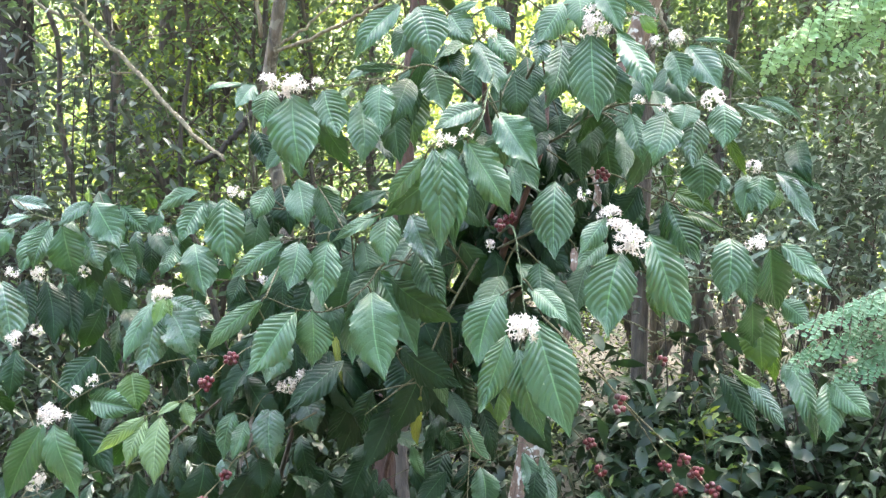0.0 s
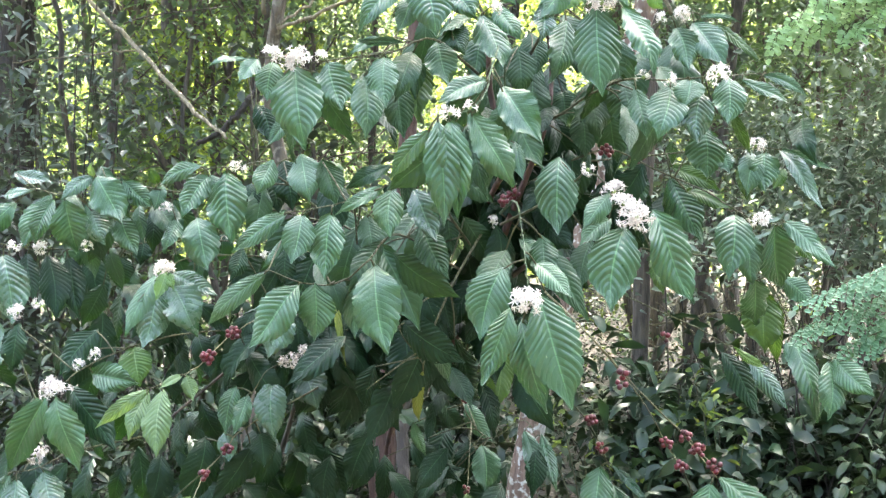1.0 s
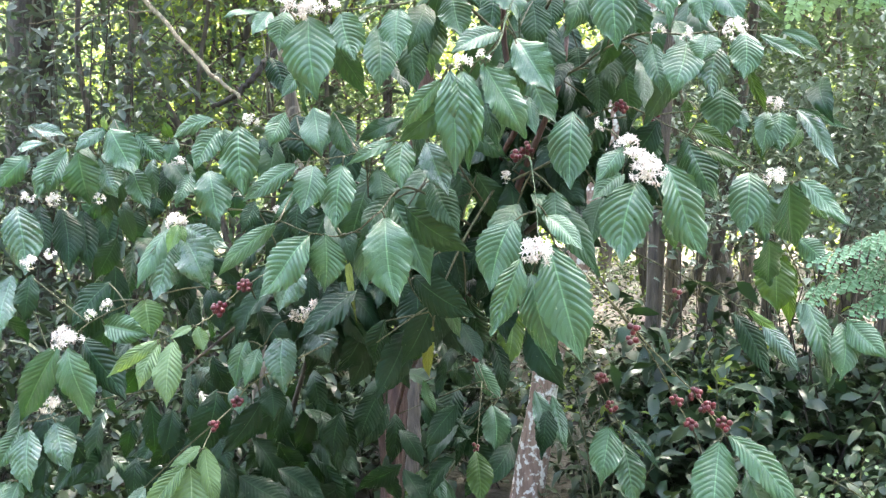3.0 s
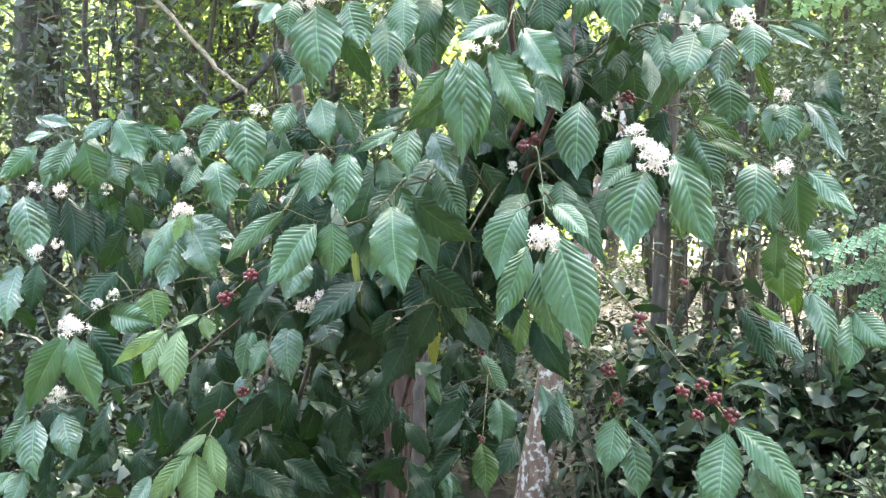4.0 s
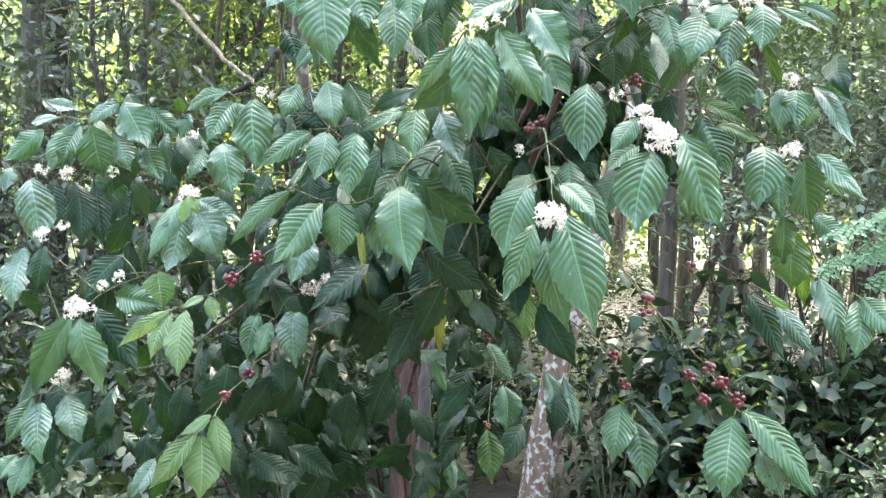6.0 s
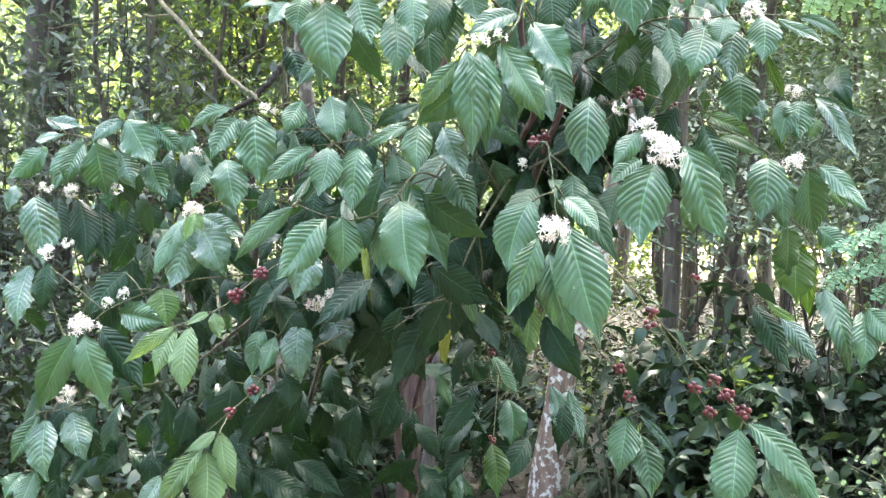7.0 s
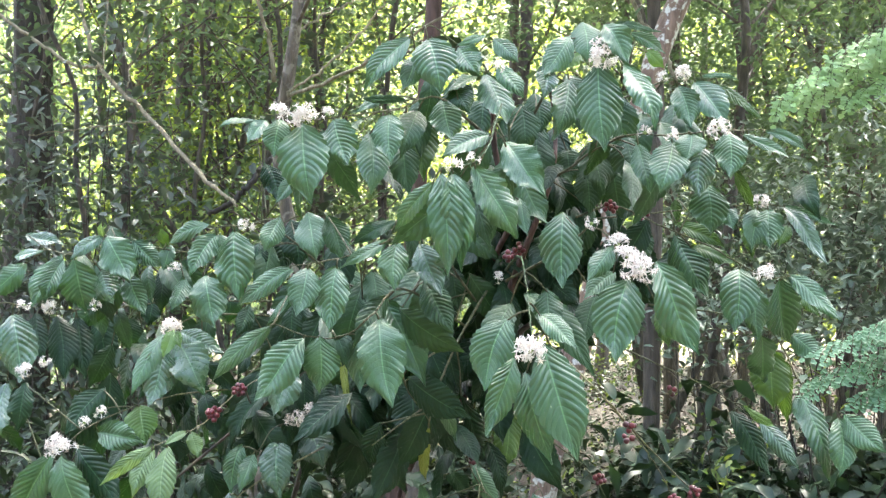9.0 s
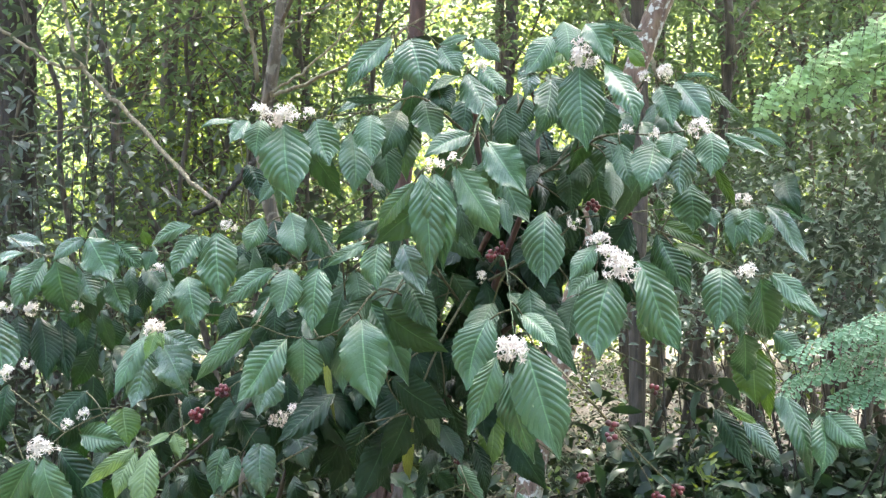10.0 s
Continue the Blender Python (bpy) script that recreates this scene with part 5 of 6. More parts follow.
# left far
b = branch([(-0.271, 2.800, 1.552, 0.0060), (-0.565, 2.800, 1.611, 0.0050), (-0.800, 2.700, 1.653, 0.0040), (-0.865, 2.660, 1.664, 0.0030), (-0.942, 2.660, 1.625, 0.0030), (-1.065, 2.800, 1.641, 0.0020)])
leaf(b, (-1.151, 2.874, 1.686), (-1.021, 2.825, 1.653), 0.045, -8, "sheen", 0.06)
leaf(b, (-0.868, 2.655, 1.670), (-0.936, 2.612, 1.610), 0.042, -4, "sheen", 0.06)
leaf(b, (-0.861, 2.655, 1.671), (-0.783, 2.600, 1.555), 0.087, 4, "green", 0.03)
leaf(b, (-0.941, 2.655, 1.613), (-0.919, 2.686, 1.479), 0.089, -15, "green", 0.08)
leaf(b, (-1.006, 2.743, 1.627), (-1.057, 2.675, 1.485), 0.075, -7, "green", 0.04)
leaf(b, (-0.880, 2.673, 1.588), (-0.834, 2.634, 1.500), 0.064, 15, "sheen", 0.05)
leaf(b, (-0.804, 2.685, 1.661), (-0.734, 2.691, 1.592), 0.058, 4, "green", 0.03)
leaf(b, (-0.816, 2.709, 1.577), (-0.763, 2.663, 1.474), 0.060, 9, "green", 0.05)
leaf(b, (-0.871, 2.655, 1.664), (-0.868, 2.637, 1.704), 0.020, -9, "pale", 0.04)
leaf(b, (-0.737, 2.755, 1.652), (-0.750, 2.735, 1.695), 0.029, -12, "olive", 0.06)
leaf(b, (-0.455, 2.775, 1.705), (-0.422, 2.724, 1.583), 0.090, -13, "dark", 0.04)
leaf(b, (-1.146, 2.790, 1.621), (-1.055, 2.756, 1.635), 0.033, -7, "sheen", 0.08)
leaf(b, (-1.112, 2.790, 1.607), (-1.204, 2.747, 1.518), 0.062, -11, "green", 0.06)
leaf(b, (-0.978, 2.686, 1.614), (-1.014, 2.653, 1.500), 0.054, -9, "green", 0.07)
leaf(b, (-0.412, 2.796, 1.591), (-0.518, 2.733, 1.498), 0.033, -6, "green", 0.07)
leaf(b, (-0.724, 2.749, 1.653), (-0.738, 2.727, 1.584), 0.043, -5, "green", 0.07)
spray(b, 8, 835)

# left low
b = branch([(-0.122, 2.750, 1.409, 0.0060), (-0.440, 2.750, 1.466, 0.0050), (-0.612, 2.620, 1.473, 0.0040), (-0.678, 2.580, 1.434, 0.0035), (-0.722, 2.520, 1.371, 0.0020)])
leaf(b, (-0.687, 2.568, 1.433), (-0.748, 2.498, 1.293), 0.057, 12, "green", 0.05)
leaf(b, (-0.685, 2.553, 1.395), (-0.704, 2.493, 1.262), 0.078, -8, "sheen", 0.03)
leaf(b, (-0.657, 2.585, 1.436), (-0.537, 2.534, 1.386), 0.057, 0, "sheen", 0.04)
leaf(b, (-0.670, 2.580, 1.426), (-0.580, 2.513, 1.290), 0.097, 9, "sheen", 0.08)
leaf(b, (-0.648, 2.500, 1.442), (-0.666, 2.470, 1.377), 0.034, 4, "moss", 0.06)
leaf(b, (-0.640, 2.500, 1.440), (-0.627, 2.480, 1.401), 0.021, 4, "moss", 0.06)
spray(b, 5, 860)

# far left
b = branch([(-0.456, 2.850, 1.507, 0.0050), (-0.726, 2.850, 1.507, 0.0040), (-0.898, 2.780, 1.487, 0.0035), (-1.022, 2.720, 1.488, 0.0030), (-1.074, 2.620, 1.500, 0.0030)])
leaf(b, (-1.081, 2.628, 1.477), (-1.029, 2.555, 1.309), 0.091, -11, "sheen", 0.04)
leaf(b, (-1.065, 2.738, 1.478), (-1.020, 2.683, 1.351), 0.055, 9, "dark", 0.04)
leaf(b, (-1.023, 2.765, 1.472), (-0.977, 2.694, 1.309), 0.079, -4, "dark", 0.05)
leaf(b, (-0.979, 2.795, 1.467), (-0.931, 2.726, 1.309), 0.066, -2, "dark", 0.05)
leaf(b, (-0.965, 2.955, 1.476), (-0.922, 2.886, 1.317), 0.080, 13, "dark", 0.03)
leaf(b, (-0.750, 2.845, 1.431), (-0.756, 2.818, 1.369), 0.030, 12, "moss", 0.07)
leaf(b, (-1.118, 2.610, 1.503), (-1.128, 2.581, 1.438), 0.039, -3, "sheen", 0.06)
leaf(b, (-1.098, 2.645, 1.309), (-1.098, 2.574, 1.152), 0.084, 3, "sheen", 0.04)
leaf(b, (-0.611, 2.980, 1.524), (-0.624, 2.976, 1.446), 0.066, 9, "dark", 0.09)
leaf(b, (-0.888, 2.934, 1.462), (-0.873, 2.924, 1.362), 0.071, 7, "dark", 0.07)
leaf(b, (-0.824, 2.953, 1.518), (-0.832, 2.930, 1.437), 0.062, -7, "dark", 0.07)
spray(b, 9, 835)

# cherry left
b = branch([(-0.197, 2.600, 1.392, 0.0050), (-0.374, 2.500, 1.360, 0.0040), (-0.487, 2.460, 1.303, 0.0030), (-0.523, 2.370, 1.262, 0.0030), (-0.553, 2.310, 1.236, 0.0025), (-0.647, 2.320, 1.196, 0.0020)], GREEN_TWIG)
leaf(b, (-0.640, 2.315, 1.198), (-0.746, 2.282, 1.119), 0.032, -14, "pale", 0.08)
leaf(b, (-0.640, 2.314, 1.191), (-0.671, 2.267, 1.096), 0.044, 6, "pale", 0.08)
leaf(b, (-0.608, 2.311, 1.199), (-0.607, 2.249, 1.063), 0.067, 12, "pale", 0.08)
leaf(b, (-0.558, 2.305, 1.232), (-0.536, 2.281, 1.179), 0.032, 2, "pale", 0.03)
leaf(b, (-0.564, 2.306, 1.231), (-0.609, 2.281, 1.204), 0.020, 7, "pale", 0.04)
leaf(b, (-0.259, 2.558, 1.444), (-0.227, 2.482, 1.221), 0.018, 10, "yellow", 0.03)
leaf(b, (-0.448, 2.377, 1.503), (-0.472, 2.344, 1.431), 0.040, -12, "dark", 0.07)
leaf(b, (-0.368, 2.490, 1.357), (-0.404, 2.438, 1.247), 0.079, 2, "sheen", 0.09)
spray(b, 3, 1175)

# bottom left
b = branch([(-0.404, 2.700, 1.298, 0.0050), (-0.663, 2.600, 1.282, 0.0040), (-0.816, 2.480, 1.231, 0.0035), (-0.879, 2.420, 1.174, 0.0030), (-0.955, 2.500, 1.083, 0.0020)])
leaf(b, (-0.897, 2.425, 1.171), (-1.002, 2.461, 0.982), 0.076, -15, "green", 0.08)
leaf(b, (-0.881, 2.425, 1.165), (-0.813, 2.391, 0.996), 0.083, 15, "green", 0.08)
leaf(b, (-0.863, 2.473, 1.177), (-0.736, 2.397, 1.044), 0.073, 13, "dark", 0.07)
leaf(b, (-0.829, 2.510, 1.203), (-0.701, 2.461, 1.188), 0.066, 10, "green", 0.06)
leaf(b, (-0.833, 2.580, 1.299), (-0.905, 2.518, 1.193), 0.071, -6, "dark", 0.04)
leaf(b, (-0.741, 2.550, 1.263), (-0.714, 2.509, 1.172), 0.075, -6, "moss", 0.07)
leaf(b, (-1.009, 2.538, 1.317), (-1.020, 2.518, 1.202), 0.062, 6, "dark", 0.08)
leaf(b, (-0.916, 2.458, 1.114), (-0.929, 2.441, 1.061), 0.039, 11, "green", 0.04)
leaf(b, (-0.932, 2.536, 1.130), (-0.906, 2.487, 1.015), 0.040, -9, "dark", 0.09)
leaf(b, (-1.036, 2.556, 1.301), (-1.013, 2.534, 1.209), 0.054, 2, "dark", 0.05)
spray(b, 4, 1183)

# lowest left
b = branch([(-0.747, 2.700, 1.018, 0.0050), (-0.893, 2.620, 0.998, 0.0040), (-0.990, 2.580, 0.960, 0.0030), (-1.060, 2.600, 0.936, 0.0020), (-1.080, 2.600, 0.800, 0.0020)])
leaf(b, (-1.032, 2.578, 0.935), (-1.002, 2.514, 0.799), 0.083, 8, "sheen", 0.05)
leaf(b, (-0.968, 2.580, 0.957), (-0.909, 2.525, 0.845), 0.074, -3, "sheen", 0.05)
leaf(b, (-1.056, 2.593, 0.945), (-1.107, 2.553, 0.831), 0.052, -13, "green", 0.08)
leaf(b, (-1.063, 2.595, 0.804), (-1.089, 2.541, 0.702), 0.058, -2, "green", 0.03)
leaf(b, (-1.067, 2.768, 0.769), (-1.061, 2.716, 0.661), 0.061, 6, "dark", 0.07)
leaf(b, (-1.107, 2.630, 0.791), (-1.141, 2.593, 0.729), 0.053, 5, "green", 0.05)
spray(b, 5, 1192)

# bottom mid
b = branch([(-0.136, 2.750, 1.322, 0.0060), (-0.290, 2.700, 1.270, 0.0050), (-0.376, 2.650, 1.217, 0.0040), (-0.414, 2.500, 1.215, 0.0030), (-0.454, 2.500, 1.149, 0.0020)])
leaf(b, (-0.491, 2.526, 1.174), (-0.509, 2.483, 1.067), 0.051, -6, "green", 0.06)
leaf(b, (-0.458, 2.495, 1.160), (-0.483, 2.453, 1.073), 0.042, -2, "green", 0.06)
leaf(b, (-0.405, 2.533, 1.193), (-0.392, 2.470, 1.055), 0.074, -5, "sheen", 0.08)
leaf(b, (-0.354, 2.645, 1.204), (-0.308, 2.597, 1.104), 0.086, 0, "sheen", 0.07)
leaf(b, (-0.264, 2.711, 1.257), (-0.199, 2.675, 1.203), 0.060, 9, "dark", 0.07)
leaf(b, (-0.344, 2.671, 1.237), (-0.255, 2.638, 1.218), 0.060, 8, "green", 0.03)
spray(b, 4, 1070)

# sprout
b = branch([(-0.307, 2.600, 1.159, 0.0050), (-0.466, 2.500, 1.079, 0.0035), (-0.514, 2.480, 1.023, 0.0030), (-0.529, 2.350, 1.005, 0.0030), (-0.518, 2.200, 0.993, 0.0025), (-0.548, 2.180, 0.959, 0.0020)], GREEN_TWIG)
leaf(b, (-0.438, 2.543, 1.063), (-0.423, 2.507, 0.986), 0.062, -4, "dark", 0.06)
leaf(b, (-0.521, 2.530, 1.062), (-0.503, 2.500, 0.998), 0.046, 10, "sheen", 0.04)
leaf(b, (-0.541, 2.160, 0.970), (-0.632, 2.140, 0.853), 0.048, 4, "pale", 0.08)
leaf(b, (-0.534, 2.163, 0.963), (-0.530, 2.145, 0.834), 0.079, -11, "pale", 0.03)
leaf(b, (-0.509, 2.180, 1.001), (-0.472, 2.166, 0.882), 0.049, 7, "pale", 0.08)
leaf(b, (-0.518, 2.180, 1.001), (-0.573, 2.147, 0.964), 0.026, 0, "pale", 0.05)
leaf(b, (-0.715, 2.467, 0.834), (-0.760, 2.418, 0.749), 0.045, 7, "sheen", 0.04)
spray(b, 2, 685)

# cherry right
b = branch([(0.213, 2.300, 1.416, 0.0050), (0.276, 2.050, 1.349, 0.0040), (0.392, 2.150, 1.226, 0.0035), (0.515, 2.300, 1.109, 0.0030), (0.556, 2.350, 1.066, 0.0030), (0.588, 2.330, 1.034, 0.0025)], GREEN_TWIG)
leaf(b, (0.155, 2.280, 1.529), (0.292, 2.185, 1.365), 0.070, -4, "dim", 0.06)

# cherry right b
b = branch([(0.279, 2.070, 1.347, 0.0030), (0.378, 2.200, 1.236, 0.0030), (0.434, 2.280, 1.164, 0.0025), (0.486, 2.350, 1.081, 0.0025), (0.523, 2.360, 1.027, 0.0020)], GREEN_TWIG)
leaf(b, (0.575, 2.436, 0.913), (0.549, 2.389, 0.815), 0.064, -7, "green", 0.04)

# low right
b = branch([(0.535, 2.360, 1.088, 0.0030), (0.581, 2.300, 1.024, 0.0030), (0.629, 2.300, 0.967, 0.0020), (0.654, 2.300, 0.944, 0.0015)], GREEN_TWIG)
leaf(b, (0.568, 2.280, 1.012), (0.537, 2.207, 0.848), 0.094, 2, "green", 0.04)
leaf(b, (0.587, 2.295, 1.022), (0.722, 2.191, 0.871), 0.067, -8, "green", 0.07)
leaf(b, (0.629, 2.295, 0.946), (0.671, 2.241, 0.846), 0.056, 14, "sheen", 0.04)
leaf(b, (0.650, 2.295, 0.953), (0.718, 2.235, 0.858), 0.055, 6, "green", 0.05)
spray(b, 2, 975)

# right low
b = branch([(0.403, 2.500, 1.400, 0.0050), (0.663, 2.700, 1.284, 0.0035), (0.804, 2.900, 1.196, 0.0025), (0.849, 2.950, 1.161, 0.0020)])
leaf(b, (0.721, 2.795, 1.228), (0.806, 2.729, 1.069), 0.065, -1, "dark", 0.06)
leaf(b, (0.824, 2.901, 1.190), (0.907, 2.831, 1.070), 0.055, 4, "sheen", 0.06)
leaf(b, (0.738, 2.745, 1.247), (0.835, 2.795, 1.186), 0.024, 1, "moss", 0.06)

# right edge
b = branch([(0.455, 2.500, 1.505, 0.0050), (0.718, 2.500, 1.459, 0.0035), (0.827, 2.550, 1.315, 0.0030), (0.904, 2.500, 1.252, 0.0025), (0.906, 2.400, 1.261, 0.0020)])
leaf(b, (0.728, 2.530, 1.434), (0.744, 2.585, 1.320), 0.080, -9, "green", 0.05)
leaf(b, (0.838, 2.694, 1.367), (0.864, 2.776, 1.194), 0.041, 3, "olive", 0.03)
leaf(b, (0.820, 2.539, 1.295), (0.867, 2.480, 1.105), 0.073, -14, "green", 0.08)
leaf(b, (0.892, 2.495, 1.245), (0.871, 2.438, 1.117), 0.071, -5, "green", 0.08)
leaf(b, (0.900, 2.482, 1.254), (0.974, 2.427, 1.173), 0.068, 12, "green", 0.05)
leaf(b, (0.802, 2.543, 1.436), (0.860, 2.505, 1.381), 0.056, 14, "green", 0.06)
leaf(b, (0.779, 2.617, 1.397), (0.772, 2.594, 1.247), 0.095, 5, "olive", 0.05)
leaf(b, (0.807, 2.540, 1.288), (0.820, 2.507, 1.213), 0.038, -6, "green", 0.06)

# bottom right
b = branch([(0.239, 2.600, 1.175, 0.0040), (0.337, 2.600, 1.096, 0.0030), (0.396, 2.600, 0.981, 0.0025), (0.411, 2.600, 0.926, 0.0020)])
leaf(b, (0.378, 2.595, 0.972), (0.351, 2.532, 0.838), 0.077, 11, "green", 0.06)
leaf(b, (0.410, 2.595, 0.929), (0.432, 2.526, 0.787), 0.073, -7, "green", 0.04)
leaf(b, (0.405, 2.595, 0.977), (0.492, 2.530, 0.876), 0.022, -15, "sheen", 0.05)

# low centre
b = branch([(0.061, 2.700, 1.272, 0.0050), (0.041, 2.950, 1.082, 0.0040), (0.126, 3.050, 0.946, 0.0030), (0.232, 3.100, 0.987, 0.0025), (0.276, 3.100, 0.906, 0.0020)])
leaf(b, (0.063, 3.138, 1.034), (0.141, 3.104, 0.922), 0.057, 2, "green", 0.05)
leaf(b, (0.108, 3.045, 0.927), (0.115, 2.986, 0.800), 0.080, -3, "green", 0.04)
leaf(b, (0.059, 2.761, 0.860), (0.073, 2.701, 0.735), 0.067, -4, "olive", 0.04)
leaf(b, (0.281, 3.095, 0.948), (0.320, 3.023, 0.798), 0.045, 8, "sheen", 0.03)
leaf(b, (0.231, 3.095, 0.960), (0.269, 3.024, 0.812), 0.055, 15, "sheen", 0.05)
leaf(b, (0.155, 2.934, 1.213), (0.135, 2.896, 1.052), 0.078, -11, "olive", 0.04)
leaf(b, (-0.088, 2.966, 1.007), (-0.049, 2.948, 0.913), 0.032, 10, "green", 0.04)
leaf(b, (0.074, 3.138, 0.918), (0.053, 3.110, 0.786), 0.070, 0, "dark", 0.08)
leaf(b, (0.007, 3.096, 0.964), (-0.028, 3.020, 0.803), 0.085, 5, "dark", 0.04)
leaf(b, (-0.067, 3.028, 0.755), (-0.021, 2.962, 0.623), 0.042, 5, "sheen", 0.03)
leaf(b, (-0.094, 3.138, 0.711), (-0.088, 3.084, 0.568), 0.080, -3, "olive", 0.07)
leaf(b, (-0.026, 3.028, 0.716), (0.017, 2.986, 0.610), 0.023, 4, "green", 0.06)
leaf(b, (-0.171, 3.096, 0.884), (-0.181, 3.051, 0.742), 0.059, -8, "dark", 0.06)

# hanging
b = branch([(0.021, 2.500, 1.426, 0.0050), (-0.053, 2.300, 1.391, 0.0040), (-0.102, 2.300, 1.345, 0.0030), (-0.048, 2.350, 1.250, 0.0020)])
leaf(b, (-0.091, 2.475, 1.307), (-0.086, 2.424, 1.175), 0.095, -14, "dark", 0.04)
leaf(b, (-0.031, 2.364, 1.304), (0.011, 2.419, 1.196), 0.033, -7, "green", 0.06)
leaf(b, (-0.049, 2.380, 1.235), (-0.059, 2.522, 1.089), 0.025, -2, "yellow", 0.05)
leaf(b, (0.021, 2.501, 1.294), (0.088, 2.875, 1.086), 0.069, 13, "dark", 0.05)
leaf(b, (-0.158, 2.415, 1.241), (-0.188, 2.479, 1.126), 0.061, 9, "dark", 0.07)
spray(b, 2, 732)

# flowers
blossom((-0.352, 2.153, 1.895), 0.014, 13)
blossom((-0.300, 2.140, 1.884), 0.029, 33)
blossom((-0.249, 2.140, 1.889), 0.011, 10)
blossom((0.006, 1.915, 1.759), 0.013, 10)
blossom((0.040, 1.930, 1.771), 0.009, 7)
blossom((-0.079, 2.166, 1.652), 0.013, 12)
blossom((0.289, 2.210, 1.673), 0.011, 9)
blossom((0.333, 2.140, 1.627), 0.019, 19)
blossom((0.348, 2.110, 1.603), 0.024, 26)
blossom((0.362, 2.060, 1.576), 0.035, 41)
blossom((0.141, 1.857, 1.430), 0.033, 38)
blossom((-0.667, 2.540, 1.446), 0.026, 28)
blossom((-1.007, 2.680, 1.491), 0.018, 17)
blossom((-0.888, 2.655, 1.496), 0.012, 10)
blossom((-1.044, 2.605, 1.498), 0.014, 12)
blossom((-0.865, 2.380, 1.186), 0.036, 43)
blossom((-0.801, 2.455, 1.256), 0.012, 10)
blossom((-0.829, 2.425, 1.235), 0.010, 8)
blossom((-0.946, 2.475, 1.016), 0.017, 17)
blossom((-0.958, 2.550, 1.012), 0.014, 12)
blossom((-0.364, 2.521, 1.233), 0.022, 23)
blossom((-0.333, 2.559, 1.249), 0.015, 13)
blossom((-0.492, 2.516, 1.688), 0.013, 12)
blossom((0.658, 2.260, 1.571), 0.017, 16)
blossom((0.732, 2.550, 1.747), 0.017, 16)
blossom((0.542, 2.160, 1.862), 0.018, 18)
blossom((0.448, 2.180, 1.853), 0.013, 11)
blossom((0.403, 2.220, 1.864), 0.010, 8)
blossom((-0.704, 2.710, 1.594), 0.013, 12)
blossom((-1.018, 2.556, 1.341), 0.016, 15)
blossom((-0.954, 2.508, 1.365), 0.011, 9)
blossom((0.104, 2.410, 1.565), 0.013, 11)
blossom((-0.439, 2.624, 1.475), 0.012, 10)
blossom((-0.388, 2.710, 1.457), 0.012, 10)
blossom((0.320, 2.260, 2.025), 0.034, 40)
blossom((0.314, 2.285, 2.060), 0.015, 14)
blossom((0.541, 2.502, 2.046), 0.017, 16)
blossom((0.491, 2.480, 2.033), 0.012, 10)
blossom((0.098, 2.142, 1.985), 0.013, 12)
blossom((-0.466, 2.529, 1.685), 0.007, 5)

# cherries
cherry_bunch((-0.479, 2.420, 1.310), 0.018, 11)
cherry_bunch((-0.514, 2.330, 1.268), 0.017, 13)
cherry_bunch((-0.499, 2.442, 1.042), 0.015, 9)
cherry_bunch((0.360, 2.424, 1.727), 0.017, 10)
cherry_bunch((0.452, 2.560, 1.718), 0.018, 10)
cherry_bunch((0.156, 2.460, 1.629), 0.020, 12)
cherry_bunch((0.506, 2.260, 1.118), 0.014, 8)
cherry_bunch((0.478, 2.310, 1.090), 0.013, 7)
cherry_bunch((0.546, 2.310, 1.076), 0.018, 13)
cherry_bunch((0.514, 2.320, 1.036), 0.015, 9)
cherry_bunch((0.577, 2.290, 1.046), 0.017, 11)
cherry_bunch((0.345, 2.072, 1.275), 0.009, 4)
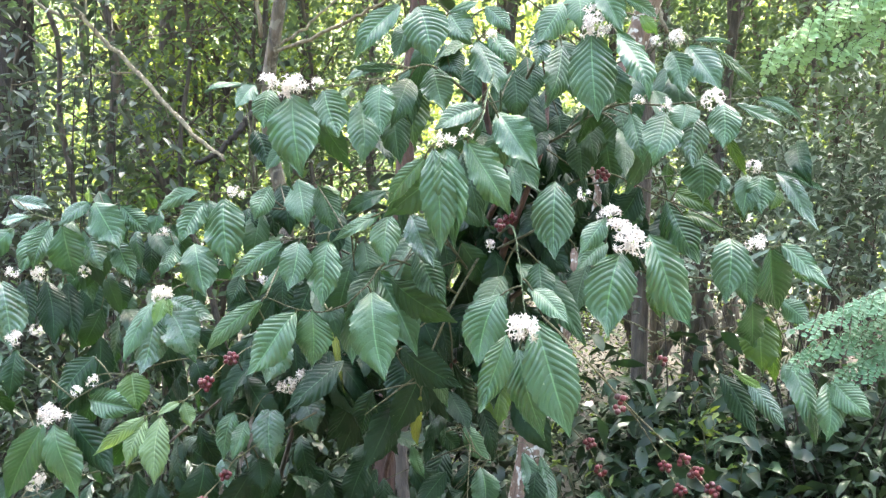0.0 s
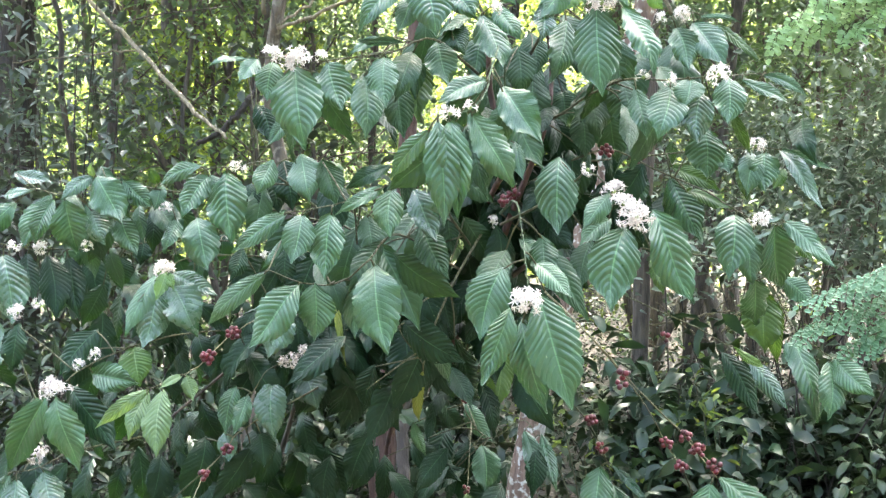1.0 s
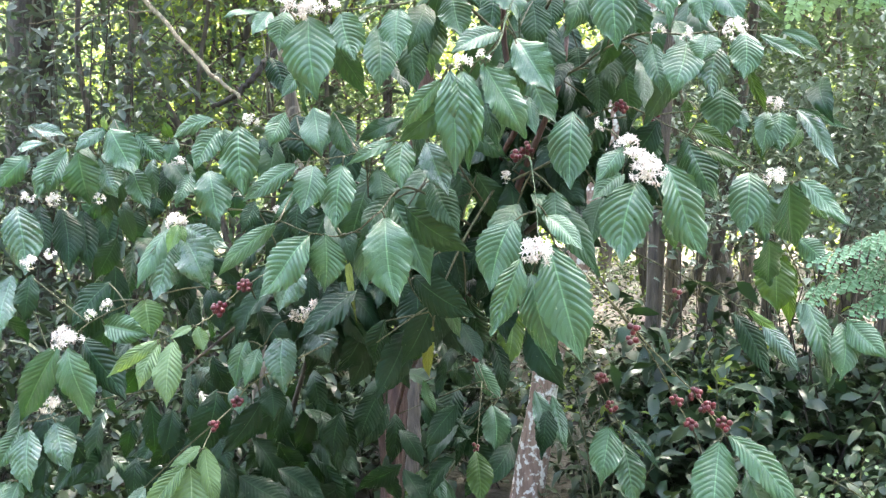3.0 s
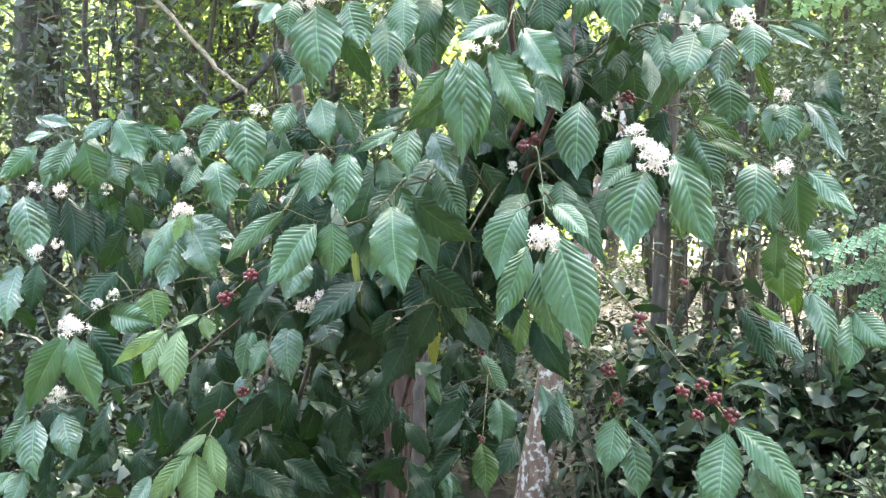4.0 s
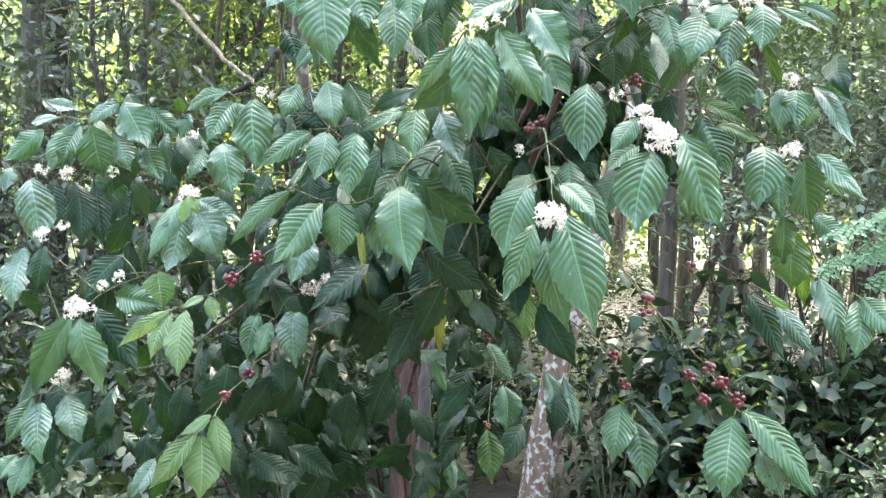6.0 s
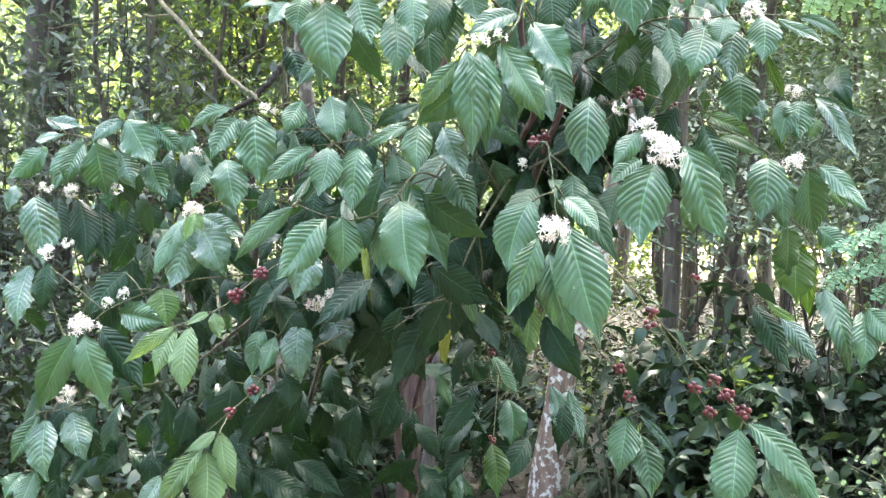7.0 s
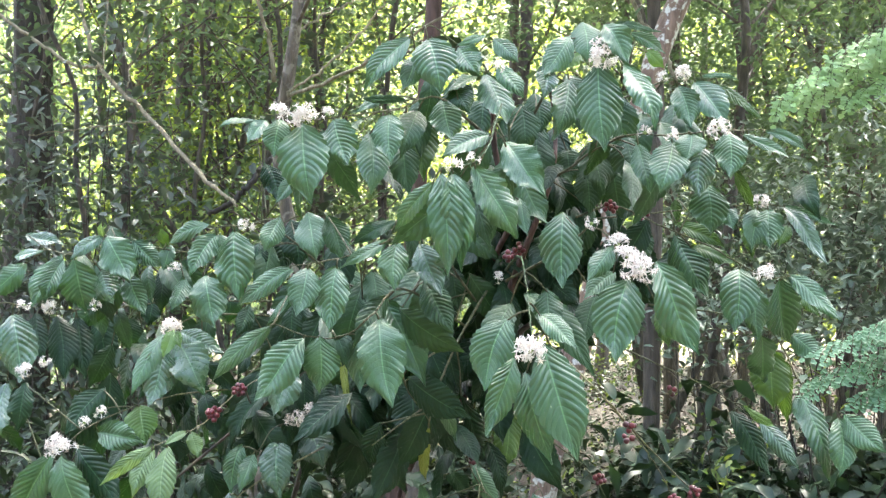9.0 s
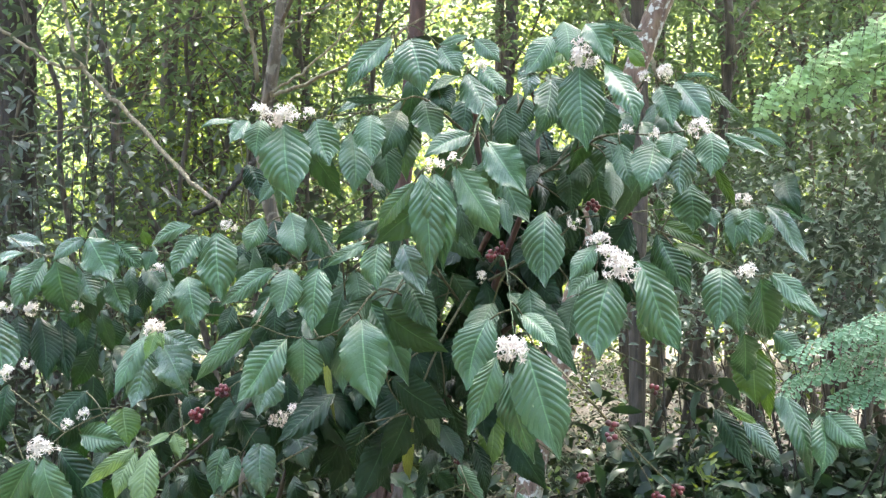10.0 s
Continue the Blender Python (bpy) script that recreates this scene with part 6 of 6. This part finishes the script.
cherry_bunch((0.125, 2.360, 1.610), 0.010, 5)
cherry_bunch((0.453, 2.230, 1.327), 0.008, 3)
cherry_bunch((0.352, 2.560, 1.092), 0.015, 9)
cherry_bunch((0.375, 2.560, 1.025), 0.014, 7)
cherry_bunch((0.053, 2.923, 1.079), 0.013, 5)
cherry_bunch((0.057, 2.773, 0.867), 0.011, 4)
cherry_bunch((-0.520, 2.310, 1.015), 0.008, 5)
cherry_bunch((0.353, 2.144, 1.242), 0.009, 3)


# ---- inner leaves of the shrub, their shade put into a darker colour ----
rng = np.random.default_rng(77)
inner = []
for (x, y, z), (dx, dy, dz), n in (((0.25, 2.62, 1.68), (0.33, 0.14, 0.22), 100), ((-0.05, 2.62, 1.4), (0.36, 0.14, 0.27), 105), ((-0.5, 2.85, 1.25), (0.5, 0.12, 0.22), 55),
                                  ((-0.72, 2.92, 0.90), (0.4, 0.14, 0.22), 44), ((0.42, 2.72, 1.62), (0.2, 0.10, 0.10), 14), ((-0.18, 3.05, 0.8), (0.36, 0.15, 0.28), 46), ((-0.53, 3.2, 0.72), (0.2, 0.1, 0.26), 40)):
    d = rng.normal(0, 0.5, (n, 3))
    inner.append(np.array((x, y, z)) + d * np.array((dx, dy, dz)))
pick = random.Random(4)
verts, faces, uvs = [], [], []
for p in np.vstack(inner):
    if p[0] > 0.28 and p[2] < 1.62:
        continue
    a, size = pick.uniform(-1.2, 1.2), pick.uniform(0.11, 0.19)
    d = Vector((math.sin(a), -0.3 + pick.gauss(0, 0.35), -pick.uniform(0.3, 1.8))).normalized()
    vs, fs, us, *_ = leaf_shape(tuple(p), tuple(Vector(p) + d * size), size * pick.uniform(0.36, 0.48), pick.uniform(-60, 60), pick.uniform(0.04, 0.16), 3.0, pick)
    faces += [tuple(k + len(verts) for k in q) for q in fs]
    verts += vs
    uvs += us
part("inner_foliage", mesh_of("inner_foliage", verts, faces, [LEAF["dark"]], uvs=uvs), shrub, "inner leaves of the shrub in a shade-dark colour")["kind"] = "stuff"
